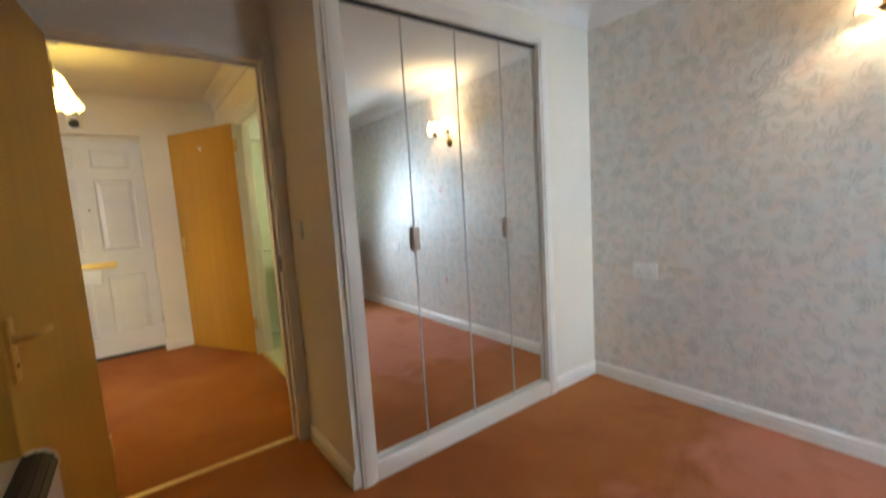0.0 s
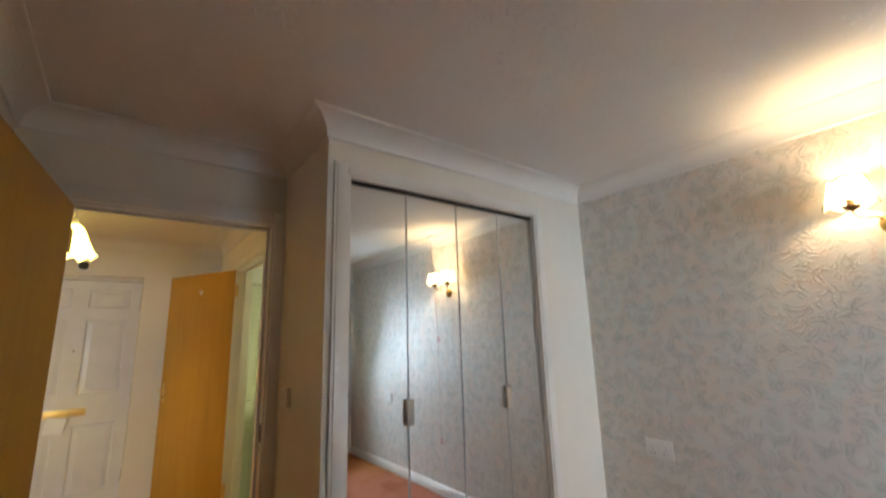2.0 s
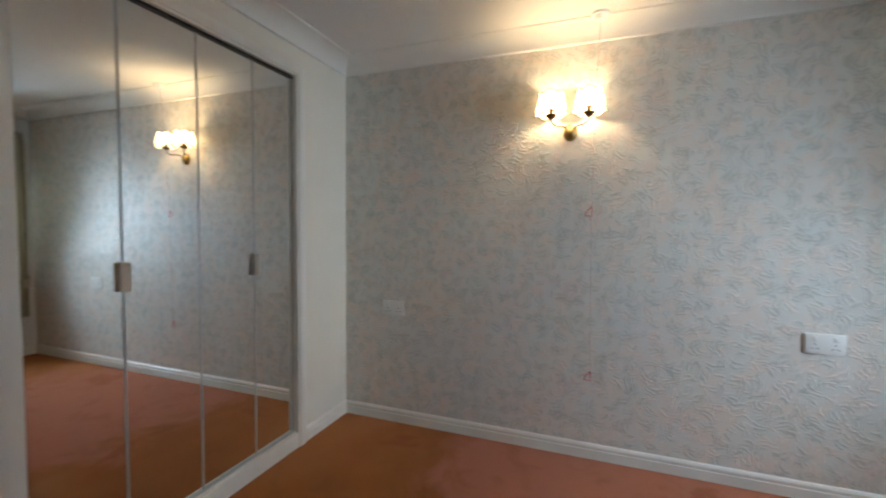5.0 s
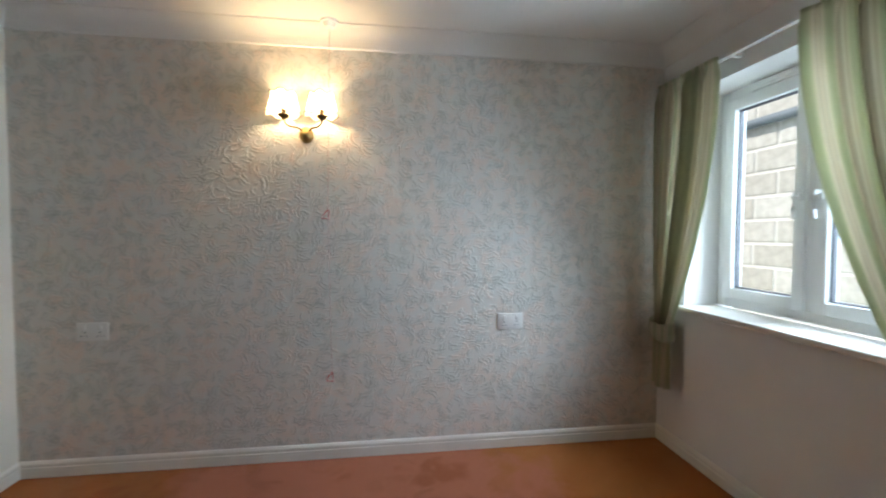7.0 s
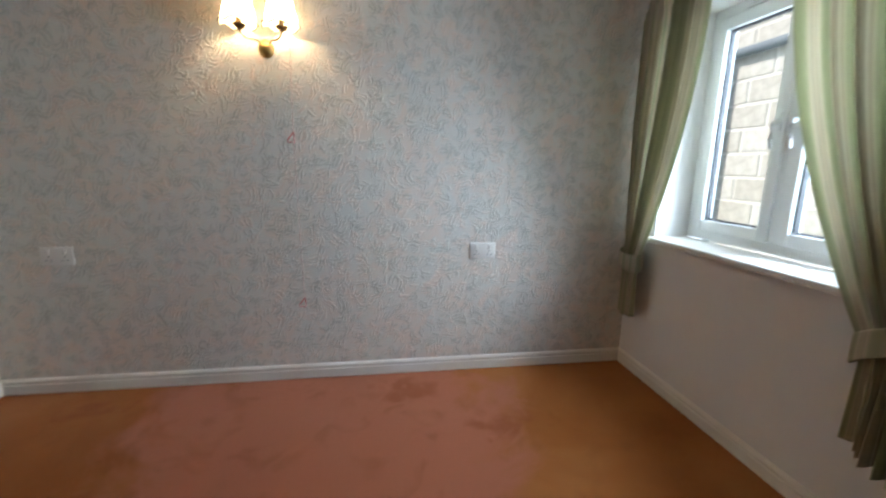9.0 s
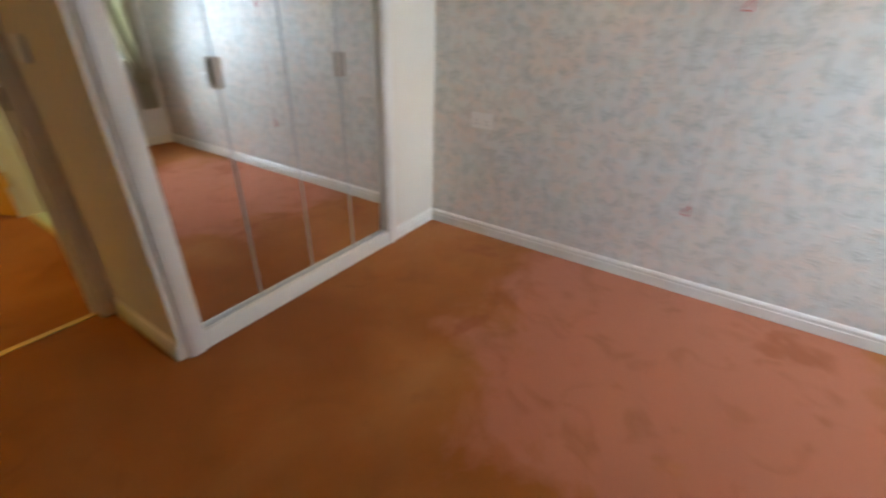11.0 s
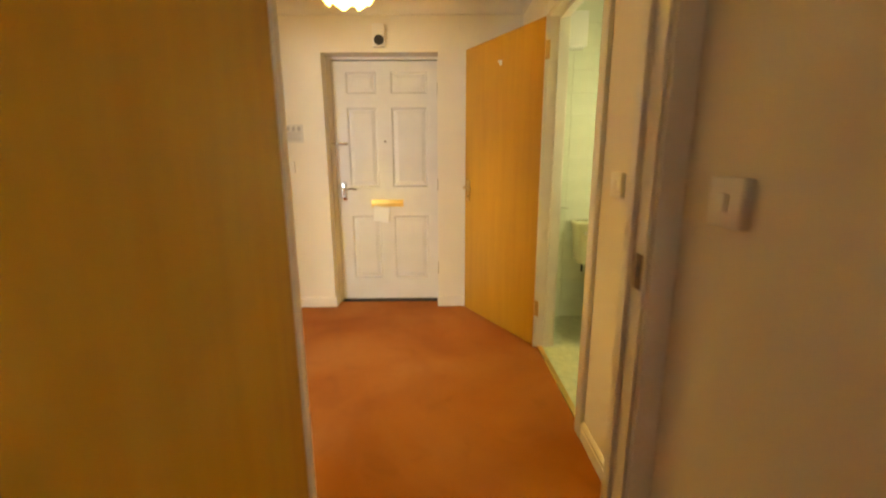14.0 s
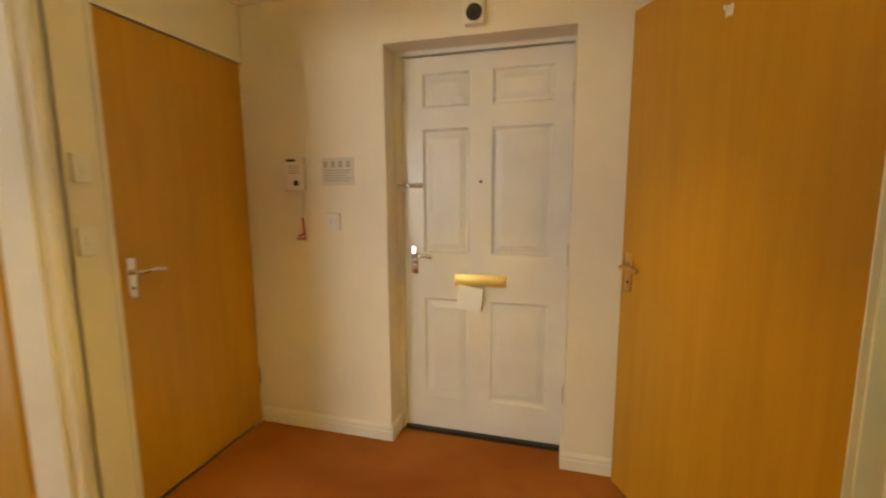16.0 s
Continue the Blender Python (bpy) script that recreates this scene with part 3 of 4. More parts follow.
# ---- doors ----
def lever(parent, x, z, side, towards, mat):
    """Lever handle on its plate on one face of a door; side: -1 or 1 along y; towards: the way that the lever points."""
    y = -0.02 if side < 0 else 0.02
    plate = part("handle_plate", box(B(), x - 0.02, x + 0.02, min(y, y + side * 0.007), max(y, y + side * 0.007), z - 0.085, z + 0.075, 0.003), mat, parent)
    s = side
    bm = B()
    tube(bm, (x, y + s * 0.006, z + 0.02), (x, y + s * 0.02, z + 0.02), 0.013, 0.011)
    bent(bm, [(x, y + s * 0.018, z + 0.02), (x, y + s * 0.042, z + 0.02), (x + towards * 0.012, y + s * 0.052, z + 0.02), (x + towards * 0.06, y + s * 0.052, z + 0.024), (x + towards * 0.105, y + s * 0.05, z + 0.017)], 0.0085)
    part("lever", bm, mat, plate)
    part("keyhole", tube(B(), (x, y + s * 0.006, z - 0.045), (x, y + s * 0.009, z - 0.045), 0.006), M_DARK, plate)


def flush_door(name, m, width, height, label, mat_handle=None, handle_z=0.975, flip=1):
    """A flush veneered leaf, hinged at the origin, that reaches along x; its faces lie at y = -0.02 and 0.02."""
    ob = thing(name, m, label, "door", kind="structure")
    part("leaf", box(B(), 0.0, width, -0.02, 0.02, 0.008, height, 0.002, 1), M_DOOR, ob)
    mh = mat_handle or M_BRASS
    lever(ob, width - 0.05, handle_z, -1, -1, mh)
    lever(ob, width - 0.05, handle_z, 1, -1, mh)
    part("latch_plate", boxes([(width, width + 0.002, -0.011, 0.011, handle_z - 0.035, handle_z + 0.055)]), mh, ob, smooth=False)
    for z in (0.22, 1.76):
        bm = boxes([(-0.001, 0.0, -0.016, 0.018, z, z + 0.1)])
        tube(bm, (-0.003, 0.02 * flip, z), (-0.003, 0.02 * flip, z + 0.1), 0.006, n=10)
        box(bm, -0.034, -0.001, 0.019 * flip, 0.0215 * flip, z, z + 0.1)
        part("hinge", bm, mh, ob)
    return ob


def heading(a, b):
    return math.degrees(math.atan2(b[1] - a[1], b[0] - a[0]))


flush_door("door_1", pose(-0.332, 2.098, 0, 0, 0, heading((-0.332, 2.098), (-0.425, 1.245))), 0.856, 1.958, "open oak veneered bedroom door with brass lever", M_BRASS, 0.938)
BATH_A, BATH_B = (HX + 0.002, 3.752), (0.238, 4.504)
flush_door("door_2", pose(*BATH_A, 0, 0, 0, heading(BATH_A, BATH_B)), 0.85, 1.99, "open oak veneered bathroom door with brass lever", M_BRASS)
flush_door("door_3", pose(-1.630, 3.465, 0, 0, 0, heading((-1.618, 3.452), (-2.33, 3.70))), 0.762, 1.972, "open oak veneered living room door", M_BRASS)
flush_door("door_4", pose(CX - 0.025, 4.525, 0, 0, 0, -90), 0.722, 1.958, "closed oak veneered cupboard door", M_CHROME)
setting("trim_cupboard_frame", boxes([(CX - 0.05, CX + 0.008, 3.782, 3.80, 0, 1.978), (CX - 0.05, CX + 0.008, 3.80, NY - 0.001, 1.962, 1.978)]), M_GLOSS, "cream gloss painted cupboard door frame")


# ---- front door ----
fd = thing("front_door", pose(-0.818, 4.682, 0), "closed white six-panel front door with gold letter plate", "door", kind="structure")
FW, FH = 0.826, 1.957
bm = boxes([(0, 0.108, 0, 0.044, 0.022, FH), (0.347, 0.460, 0, 0.044, 0.022, FH), (0.747, FW, 0, 0.044, 0.022, FH)])
for x0, x1 in ((0.108, 0.347), (0.460, 0.747)):
    for z0, z1 in ((0.022, 0.205), (0.747, 0.985), (1.612, 1.715), (1.880, FH)):
        box(bm, x0, x1, 0, 0.044, z0, z1)
part("stiles_and_rails", bm, M_FRONT, fd, smooth=False)
for x0, x1 in ((0.108, 0.347), (0.460, 0.747)):
    for z0, z1 in ((0.205, 0.747), (0.985, 1.612), (1.715, 1.880)):
        bm = boxes([(x0, x1, 0.013, 0.04, z0, z1)])
        a, b = 0.022, 0.05
        ring0 = [(x0 + a, 0.012, z0 + a), (x1 - a, 0.012, z0 + a), (x1 - a, 0.012, z1 - a), (x0 + a, 0.012, z1 - a)]
        ring1 = [(x0 + b, 0.004, z0 + b), (x1 - b, 0.004, z0 + b), (x1 - b, 0.004, z1 - b), (x0 + b, 0.004, z1 - b)]
        loft(bm, [ring0, ring1])
        e = 0.012
        outer = [(x0, 0.001, z0), (x1, 0.001, z0), (x1, 0.001, z1), (x0, 0.001, z1)]
        inner = [(x0 + e, 0.0125, z0 + e), (x1 - e, 0.0125, z0 + e), (x1 - e, 0.0125, z1 - e), (x0 + e, 0.0125, z1 - e)]
        loft(bm, [outer, inner], False)
        part("panel", bm, M_FRONT, fd, smooth=False)
plate = part("letter_plate", box(B(), 0.272, 0.540, -0.008, 0, 0.822, 0.882, 0.003), M_GOLD, fd, "gold letter plate")
part("flap", box(B(), 0.285, 0.527, -0.014, -0.007, 0.834, 0.870, 0.003), M_GOLD, plate)
hp = part("handle_plate", box(B(), 0.038, 0.078, -0.008, 0, 0.875, 1.025, 0.003), M_CHROME, fd, "chrome handle plate")
bm = B()
bent(bm, [(0.058, -0.006, 0.975), (0.058, -0.045, 0.975), (0.07, -0.054, 0.975), (0.12, -0.054, 0.978), (0.165, -0.05, 0.970)], 0.009)
part("lever", bm, M_CHROME, hp)
part("lock_cylinder", tube(B(), (0.058, -0.014, 0.915), (0.058, -0.004, 0.915), 0.014), M_CHROME, hp)
ch = part("door_chain", box(B(), 0.0, 0.105, -0.012, 0, 1.322, 1.348, 0.003), M_CHROME, fd, "chrome door limiter")
bm = B()
bent(bm, [(-0.025, -0.02, 1.335), (0.03, -0.024, 1.337), (0.085, -0.024, 1.337), (0.098, -0.012, 1.337)], 0.006)
part("arm", bm, M_CHROME, ch)
part("peephole", tube(B(), (0.406, -0.004, 1.35), (0.406, 0.001, 1.35), 0.008), M_ANTIQUE, fd)
for z in (0.25, 0.95, 1.70):
    part("hinge", tube(box(B(), FW - 0.002, FW + 0.012, -0.003, -0.001, z, z + 0.1), (FW + 0.004, -0.006, z), (FW + 0.004, -0.006, z + 0.1), 0.006, n=10), M_CHROME, fd)
setting("trim_front_door_frame", boxes([(FX0 + 0.001, -0.820, 4.668, 4.738, 0, 1.985), (0.010, FX1 - 0.001, 4.668, 4.738, 0, 1.985), (-0.820, 0.010, 4.668, 4.738, 1.964, 1.985)]), M_GLOSS, "white front door frame")
setting("trim_front_threshold", boxes([(-0.820, 0.010, 4.660, 4.735, 0.0, 0.02)]), M_DARK, "black rubber threshold strip")
letter = thing("folded_paper", pose(-0.462, 4.662, 0.752, 5, 8, 0), "white folded paper hanging from the letter plate", "paper")
bm = box(B(), -0.065, 0.065, -0.004, 0.0, -0.055, 0.075, 0.001, 1)
box(bm, -0.063, 0.063, -0.0085, -0.005, -0.04, 0.074, 0.001, 1)
part("sheet", bm, M_PAPER, letter, smooth=False)


# ---- wardrobe ----
wd = thing("wardrobe", pose(0, 0, 0), "built-in wardrobe with four mirrored folding doors", "wardrobe")
for x0, x1 in ((0.548, 0.626), (1.813, 1.884)):
    bm = box(B(), x0, x1, 1.482, 1.4995, 0.0, 2.138, 0.004)
    box(bm, x0 + 0.012, x1 - 0.018, 1.476, 1.483, 0.0, 2.125, 0.003)
    part("architrave", bm, M_GLOSS, wd)
bm = box(B(), 0.626, 1.813, 1.482, 1.4995, 2.073, 2.138, 0.004)
box(bm, 0.61, 1.83, 1.476, 1.483, 2.085, 2.125, 0.003)
part("architrave", bm, M_GLOSS, wd)
part("plinth", box(B(), 0.626, 1.813, 1.484, 1.52, 0.0, 0.088, 0.004), M_GLOSS, wd, "white gloss plinth board")
part("top_track", boxes([(0.626, 1.813, 1.505, 1.55, 2.062, 2.074)]), M_DARK, wd, smooth=False)
part("bottom_track", boxes([(0.626, 1.813, 1.507, 1.55, 0.088, 0.094)]), M_MIRROR_EDGE, wd, smooth=False)
EDGES = [0.627, 0.924, 1.233, 1.535, 1.812]
for i, (x0, x1) in enumerate(zip(EDGES, EDGES[1:])):
    d = part("mirror_door", boxes([(x0 + 0.003, x1 - 0.003, 1.517, 1.521, 0.098, 2.06)]), M_MIRROR, wd, "mirror panel", smooth=False)
    part("backing_board", boxes([(x0 + 0.003, x1 - 0.003, 1.522, 1.54, 0.098, 2.06)]), M_BEIGE, d, smooth=False)
    for e0, e1 in ((x0 + 0.0005, x0 + 0.0032), (x1 - 0.0032, x1 - 0.0005)):
        part("edge_trim", boxes([(e0, e1, 1.514, 1.54, 0.096, 2.061)]), M_MIRROR_EDGE, d, smooth=False)
    if i in (0, 2):
        part("handle", box(B(), x1 - 0.018, x1 + 0.018, 1.494, 1.5165, 1.012, 1.118, 0.004), M_BEIGE, d, "beige plastic grip handle")
# black sheet gives the closed wardrobe its inner shade by colour
setting("wall_wardrobe_shade", boxes([(0.632, 2.30, 2.04, 2.078, 0.0, 2.3)]), M_DARK, "black sheet standing for the shade inside the wardrobe")


# ---- window ----
win = thing("window_1", pose(0, 0, 0), "white plastic casement window with two opening lights", "window", kind="structure")
FY0, FY1 = -2.265, -2.20
for x0, x1 in ((WX0, WX0 + 0.055), (WX1 - 0.055, WX1)):
    part("window_frame", box(B(), x0, x1, FY0, FY1, WZ0 + 0.005, WZ1, 0.004), M_UPVC, win)
MX = (WX0 + WX1) / 2
for z0, z1 in ((WZ0 + 0.005, WZ0 + 0.06), (WZ1 - 0.055, WZ1)):
    part("window_frame", box(B(), WX0 + 0.055, WX1 - 0.055, FY0, FY1, z0, z1, 0.004), M_UPVC, win)
part("mullion", box(B(), MX - 0.03, MX + 0.03, FY0, FY1, WZ0 + 0.06, WZ1 - 0.055, 0.004), M_UPVC, win)
part("trickle_vent", box(box(B(), MX - 0.32, MX + 0.32, FY1 - 0.002, FY1 + 0.018, WZ1 - 0.045, WZ1 - 0.012, 0.003), MX - 0.30, MX + 0.30, FY1 + 0.016, FY1 + 0.024, WZ1 - 0.035, WZ1 - 0.02, 0.002), M_UPVC, win, "white trickle vent")
Z0, Z1 = WZ0 + 0.055, WZ1 - 0.055
for x0, x1, hx in ((MX + 0.02, WX1 - 0.05, MX + 0.045), (WX0 + 0.05, MX - 0.02, MX - 0.045)):
    bm = B()
    w = 0.055
    for r in ((x0, x0 + w, FY0 + 0.01, FY1 + 0.014, Z0, Z1), (x1 - w, x1, FY0 + 0.01, FY1 + 0.014, Z0, Z1)):
        box(bm, *r, 0.005)
    for r in ((x0 + w, x1 - w, FY0 + 0.01, FY1 + 0.0135, Z0, Z0 + w), (x0 + w, x1 - w, FY0 + 0.01, FY1 + 0.0135, Z1 - w, Z1)):
        box(bm, *r, 0.005)
    cs = part("casement", bm, M_UPVC, win, "white opening casement")
    bm = B()
    for r in ((x0 + w, x0 + w + 0.006, Z0 + w, Z1 - w), (x1 - w - 0.006, x1 - w, Z0 + w, Z1 - w), (x0 + w + 0.006, x1 - w - 0.006, Z0 + w, Z0 + w + 0.006), (x0 + w + 0.006, x1 - w - 0.006, Z1 - w - 0.006, Z1 - w)):
        box(bm, r[0], r[1], -2.237, -2.211, r[2], r[3])
    part("gasket", bm, M_GASKET, cs, smooth=False)
    g = part("pane", boxes([(x0 + w + 0.003, x1 - w - 0.003, -2.231, -2.227, Z0 + w + 0.003, Z1 - w - 0.003)]), M_GLASS, cs, smooth=False)
    g.visible_shadow = False
    bm = box(B(), hx - 0.013, hx + 0.013, FY1 + 0.012, FY1 + 0.024, 1.40, 1.47, 0.004)
    bent(bm, [(hx, FY1 + 0.02, 1.435), (hx, FY1 + 0.045, 1.435), (hx, FY1 + 0.05, 1.42), (hx, FY1 + 0.05, 1.36), (hx, FY1 + 0.044, 1.32)], 0.009)
    part("window_handle", bm, M_UPVC, cs, "white espagnolette handle")
setting("trim_window_sill", box(B(), WX0 - 0.03, WX1 + 0.03, -2.20, -1.955, WZ0 - 0.028, WZ0 + 0.0, 0.006), M_GLOSS, "white gloss window board")


# ---- curtains ----
def curtain(label, xo, xi, z_top, z_tie, z_bot, tie_w, bot_w, folds, seed, tie_drop, hem_lift):
    """Pencil-pleated cloth that hangs straight at xo, swept from xi at the top back into a tieback."""
    rnd = random.Random(seed)
    ph = [rnd.uniform(0, 6.28) for _ in range(8)]
    ob = thing("curtain", pose(0, 0, 0), label, "curtain", "window curtains")
    bm = B()
    uv = bm.loops.layers.uv.new("UVMap")
    nu, nz = folds * 16, 84
    sgn = 1 if xi > xo else -1
    mid = -1.912
    # folds of uneven width: where each point of the cloth stands in its wave
    turn = [2 * math.pi * (folds * u + 0.32 * math.sin(5.1 * u + ph[0]) + 0.22 * math.sin(11.3 * u + ph[1])) for u in (i / nu for i in range(nu + 1))]
    grid = []
    for j in range(nz + 1):
        z = z_top + (z_bot - z_top) * j / nz
        down = z_top - z
        row = []
        for i in range(nu + 1):
            u = i / nu
            tie_here = z_tie - tie_drop * (u - 0.5)
            if z > tie_here:
                k = down / (z_top - tie_here)
                e = k ** 1.9
                w = abs(xi - xo) * (1 - e) + tie_w * e
                sweep = 1 - 0.55 * e
            else:
                k = min(1.0, (tie_here - z) / max(0.05, tie_here - z_bot))
                w = tie_w + (bot_w - tie_w) * (k ** 0.6)
                sweep = 0.45 + 0.5 * k ** 0.7
            head = max(0.0, 1 - down / 0.10)
            a = turn[i] + (1 - head) * (0.7 * math.sin(1.7 * z + ph[2]) * math.sin(6 * u + ph[3]))
            deep = 0.040 * sweep * (0.75 + 0.35 * math.sin(7.7 * u + ph[4])) * (1 - head)
            gather = 0.011 * head * (0.55 + 0.45 * math.cos(down / 0.10 * 9.0))
            wave = math.sin(a)
            y = mid + deep * (wave + 0.22 * math.sin(2 * a + ph[5])) + gather * math.sin(turn[i] * 4)
            y += 0.010 * math.sin(3.1 * u + 2.3 * z + ph[6]) * (1 - head)
            x = xo + sgn * (w * u + 0.35 * deep * math.cos(a))
            hem = hem_lift * u * max(0.0, 1 - (z - z_bot) / 0.25)
            row.append((bm.verts.new((x, y, z + hem)), u))
        grid.append(row)
    for j in range(nz):
        for i in range(nu):
            q = (grid[j][i], grid[j][i + 1], grid[j + 1][i + 1], grid[j + 1][i])
            f = bm.faces.new([v for v, _ in q])
            for loop, (_, u) in zip(f.loops, q):
                loop[uv].uv = (u * 2.5, 0)
    c = part("cloth", bm, M_CLOTH, ob)
    so = c.modifiers.new("thickness", "SOLIDIFY")
    so.thickness = 0.003
    # tieback band, lower at the side of the glass, hooked to the wall at the other
    bm = B()
    uv = bm.loops.layers.uv.new("UVMap")
    n = 40
    ring = []
    for k in range(n):
        a = 2 * math.pi * k / n
        c_, s_ = math.cos(a), math.sin(a)
        x = xo + sgn * (tie_w / 2 + (tie_w / 2 + 0.016) * math.copysign(abs(c_) ** 0.75, c_))
        y = mid + 0.050 * math.copysign(abs(s_) ** 0.75, s_)
        z = z_tie - tie_drop * 0.5 * c_ - 0.012 * s_
        half = 0.045 + 0.006 * c_
        ring.append([bm.verts.new((x + 0.003 * o * c_, y + 0.003 * o * s_, z + half * h)) for h, o in ((-1, 0), (-0.85, 1), (0.85, 1), (1, 0))])
    for k in range(n):
        p, q = ring[k], ring[(k + 1) % n]
        for h in range(3):
            f = bm.faces.new((p[h], q[h], q[h + 1], p[h + 1]))
            for loop, v in zip(f.loops, (k, k + 1, k + 1, k)):
                loop[uv].uv = (1.0 + v / n * 3.2, 0)
    tb = part("tieback", bm, M_CLOTH, ob, "striped cloth tieback")
    so = tb.modifiers.new("thickness", "SOLIDIFY")
    so.thickness = 0.005
    part("tieback_hook", bent(B(), [(xo - sgn * 0.012, SY, z_tie + tie_drop * 0.5), (xo - sgn * 0.012, SY + 0.035, z_tie + tie_drop * 0.5), (xo - sgn * 0.016, SY + 0.055, z_tie + tie_drop * 0.5 + 0.012)], 0.004, 8), M_BRASS, ob, "small brass hook")
    return ob


curtain("green and cream striped curtain beside the wallpapered wall", 2.215, 1.80, 2.098, 0.715, 0.385, 0.125, 0.14, 5, 1, 0.03, 0.0)
curtain("green and cream striped curtain, drawn wide", 0.788, 1.385, 2.098, 0.768, 0.33, 0.17, 0.165, 5, 5, 0.14, 0.07)
rail = thing("curtain_rail", pose(0, 0, 0), "white plastic curtain track above the window", "curtain rail")
part("track", box(B(), 0.76, 2.27, -1.95, -1.928, 2.080, 2.098, 0.003), M_UPVC, rail)
for x in (0.85, 1.3, 1.75, 2.2):
    part("bracket", box(B(), x - 0.012, x + 0.012, SY, -1.945, 2.078, 2.10, 0.003), M_UPVC, rail)


# ---- heater ----
ht = thing("storage_heater", pose(-0.507, 0.662, 0), "cream wall-hung electric heater with a brown top grille", "heater")
HW, HD, HB, HT = 0.60, 0.160, 0.095, 0.680
prof = [(0.022, HB), (HD - 0.01, HB), (HD, HB + 0.012), (HD, HT - 0.035), (HD - 0.006, HT - 0.016), (HD - 0.02, HT - 0.004), (HD - 0.036, HT), (0.022, HT)]
bm = loft(B(), [[(x, 0, z) for x, z in prof], [(x, HW, z) for x, z in prof]])
bmesh.ops.bevel(bm, geom=[e for e in bm.edges if abs(e.verts[0].co.y - e.verts[1].co.y) < 1e-5], offset=0.004, segments=2, profile=0.5, affect="EDGES")
part("casing", bm, M_CASING, ht)
# black block in place of the shade between casing and wall
part("gap_shade", boxes([(-0.008, 0.024, 0.02, HW - 0.02, HB + 0.02, HT - 0.012)]), M_DARK, ht, smooth=False)
gp = [(HD - 0.056, HT + 0.001), (HD - 0.034, HT + 0.0015), (HD - 0.018, HT - 0.0025), (HD - 0.004, HT - 0.015), (HD + 0.002, HT - 0.032), (HD - 0.004, HT - 0.036), (HD - 0.04, HT - 0.01)]
gr = part("grille", loft(B(), [[(x, 0.02, z) for x, z in gp], [(x, HW - 0.012, z) for x, z in gp]]), M_GRILLE, ht, "dark brown outlet grille")
bm = B()
for k in range(5):
    x, z = gp[k][0], gp[k][1]
    box(bm, x - 0.0015, x + 0.0015, 0.022, HW - 0.014, z, z + 0.003)
part("louvre", bm, M_GRILLE, gr, smooth=False)
for y0, y1 in ((-0.003, 0.021), (HW - 0.013, HW + 0.003)):
    ep = [(HD - 0.066, HT - 0.045), (HD + 0.003, HT - 0.045), (HD + 0.003, HT - 0.03), (HD - 0.003, HT - 0.014), (HD - 0.017, HT - 0.001), (HD - 0.034, HT + 0.004), (HD - 0.066, HT + 0.003)]
    part("end_cap", loft(B(), [[(x, y0, z) for x, z in ep], [(x, y1, z) for x, z in ep]]), M_CASING, ht)
part("control_recess", tube(B(), (0.062, -0.004, HT - 0.042), (0.062, 0.002, HT - 0.042), 0.019, n=24), M_DARK, ht, "round dark control recess")
part("side_seam", bent(B(), [(HD - 0.052, -0.0005, HT - 0.062), (HD - 0.046, -0.0005, HT - 0.085), (HD - 0.034, -0.0005, HT - 0.11), (HD - 0.030, -0.0005, HT - 0.16), (HD - 0.030, -0.0005, HB + 0.01)], 0.0014, 6), M_BEIGE, ht)


# ---- wall lamp ----
sc = thing("wall_lamp", pose(2.31, 0.075, 1.775), "lit antique brass wall lamp with two pleated shades", "wall lamp")
bm = B()
loft(bm, [[(-0.002, 0.038 * math.cos(6.28319 * k / 24), 0.045 * math.sin(6.28319 * k / 24)) for k in range(24)], [(-0.014, 0.036 * math.cos(6.28319 * k / 24), 0.043 * math.sin(6.28319 * k / 24)) for k in range(24)], [(-0.03, 0.02 * math.cos(6.28319 * k / 24), 0.026 * math.sin(6.28319 * k / 24)) for k in range(24)], [(-0.036, 0.006 * math.cos(6.28319 * k / 24), 0.008 * math.sin(6.28319 * k / 24)) for k in range(24)]])
part("back_plate", bm, M_BRONZE, sc)
for s in (-1, 1):
    bm = bent(B(), [(-0.02, s * 0.02, 0.018), (-0.045, s * 0.034, 0.028), (-0.065, s * 0.05, 0.026), (-0.08, s * 0.068, 0.024), (-0.092, s * 0.086, 0.036), (-0.095, s * 0.094, 0.052), (-0.095, s * 0.095, 0.068)], 0.0045)
    arm = part("arm", bm, M_ANTIQUE, sc)
    bm = loft(B(), [oval(-0.095, s * 0.095, r, r, z, 20) for r, z in ((0.006, 0.056), (0.020, 0.066), (0.030, 0.076), (0.031, 0.081), (0.012, 0.083), (0.012, 0.115))])
    part("lamp_cup", bm, M_ANTIQUE, arm)
    n = 72
    rings = []
    for r, z in ((0.083, 0.083), (0.079, 0.088), (0.073, 0.118), (0.065, 0.151), (0.059, 0.180), (0.061, 0.188)):
        ring = []
        for k in range(n):
            a = 2 * math.pi * k / n
            rr = r * (1 + 0.012 * math.cos(24 * a))
            wave_z = 0.008 * math.cos(6 * a) if z < 0.1 or z > 0.17 else 0
            ring.append((-0.095 + rr * math.cos(a), s * 0.095 + rr * math.sin(a), z + wave_z))
        rings.append(ring)
    sh = part("shade", loft(B(), rings, False), M_SHADE, sc, "pleated cream shade, lit from within")
    for r, z in ((0.0855, 0.083), (0.0635, 0.187)):
        bent_pts = [(-0.095 + r * math.cos(2 * math.pi * k / 48), s * 0.095 + r * math.sin(2 * math.pi * k / 48), z + 0.008 * math.cos(6 * 2 * math.pi * k / 48)) for k in range(49)]
        part("shade_braid", bent(B(), bent_pts, 0.003, 6), M_ANTIQUE, sh, "dark braid edging")

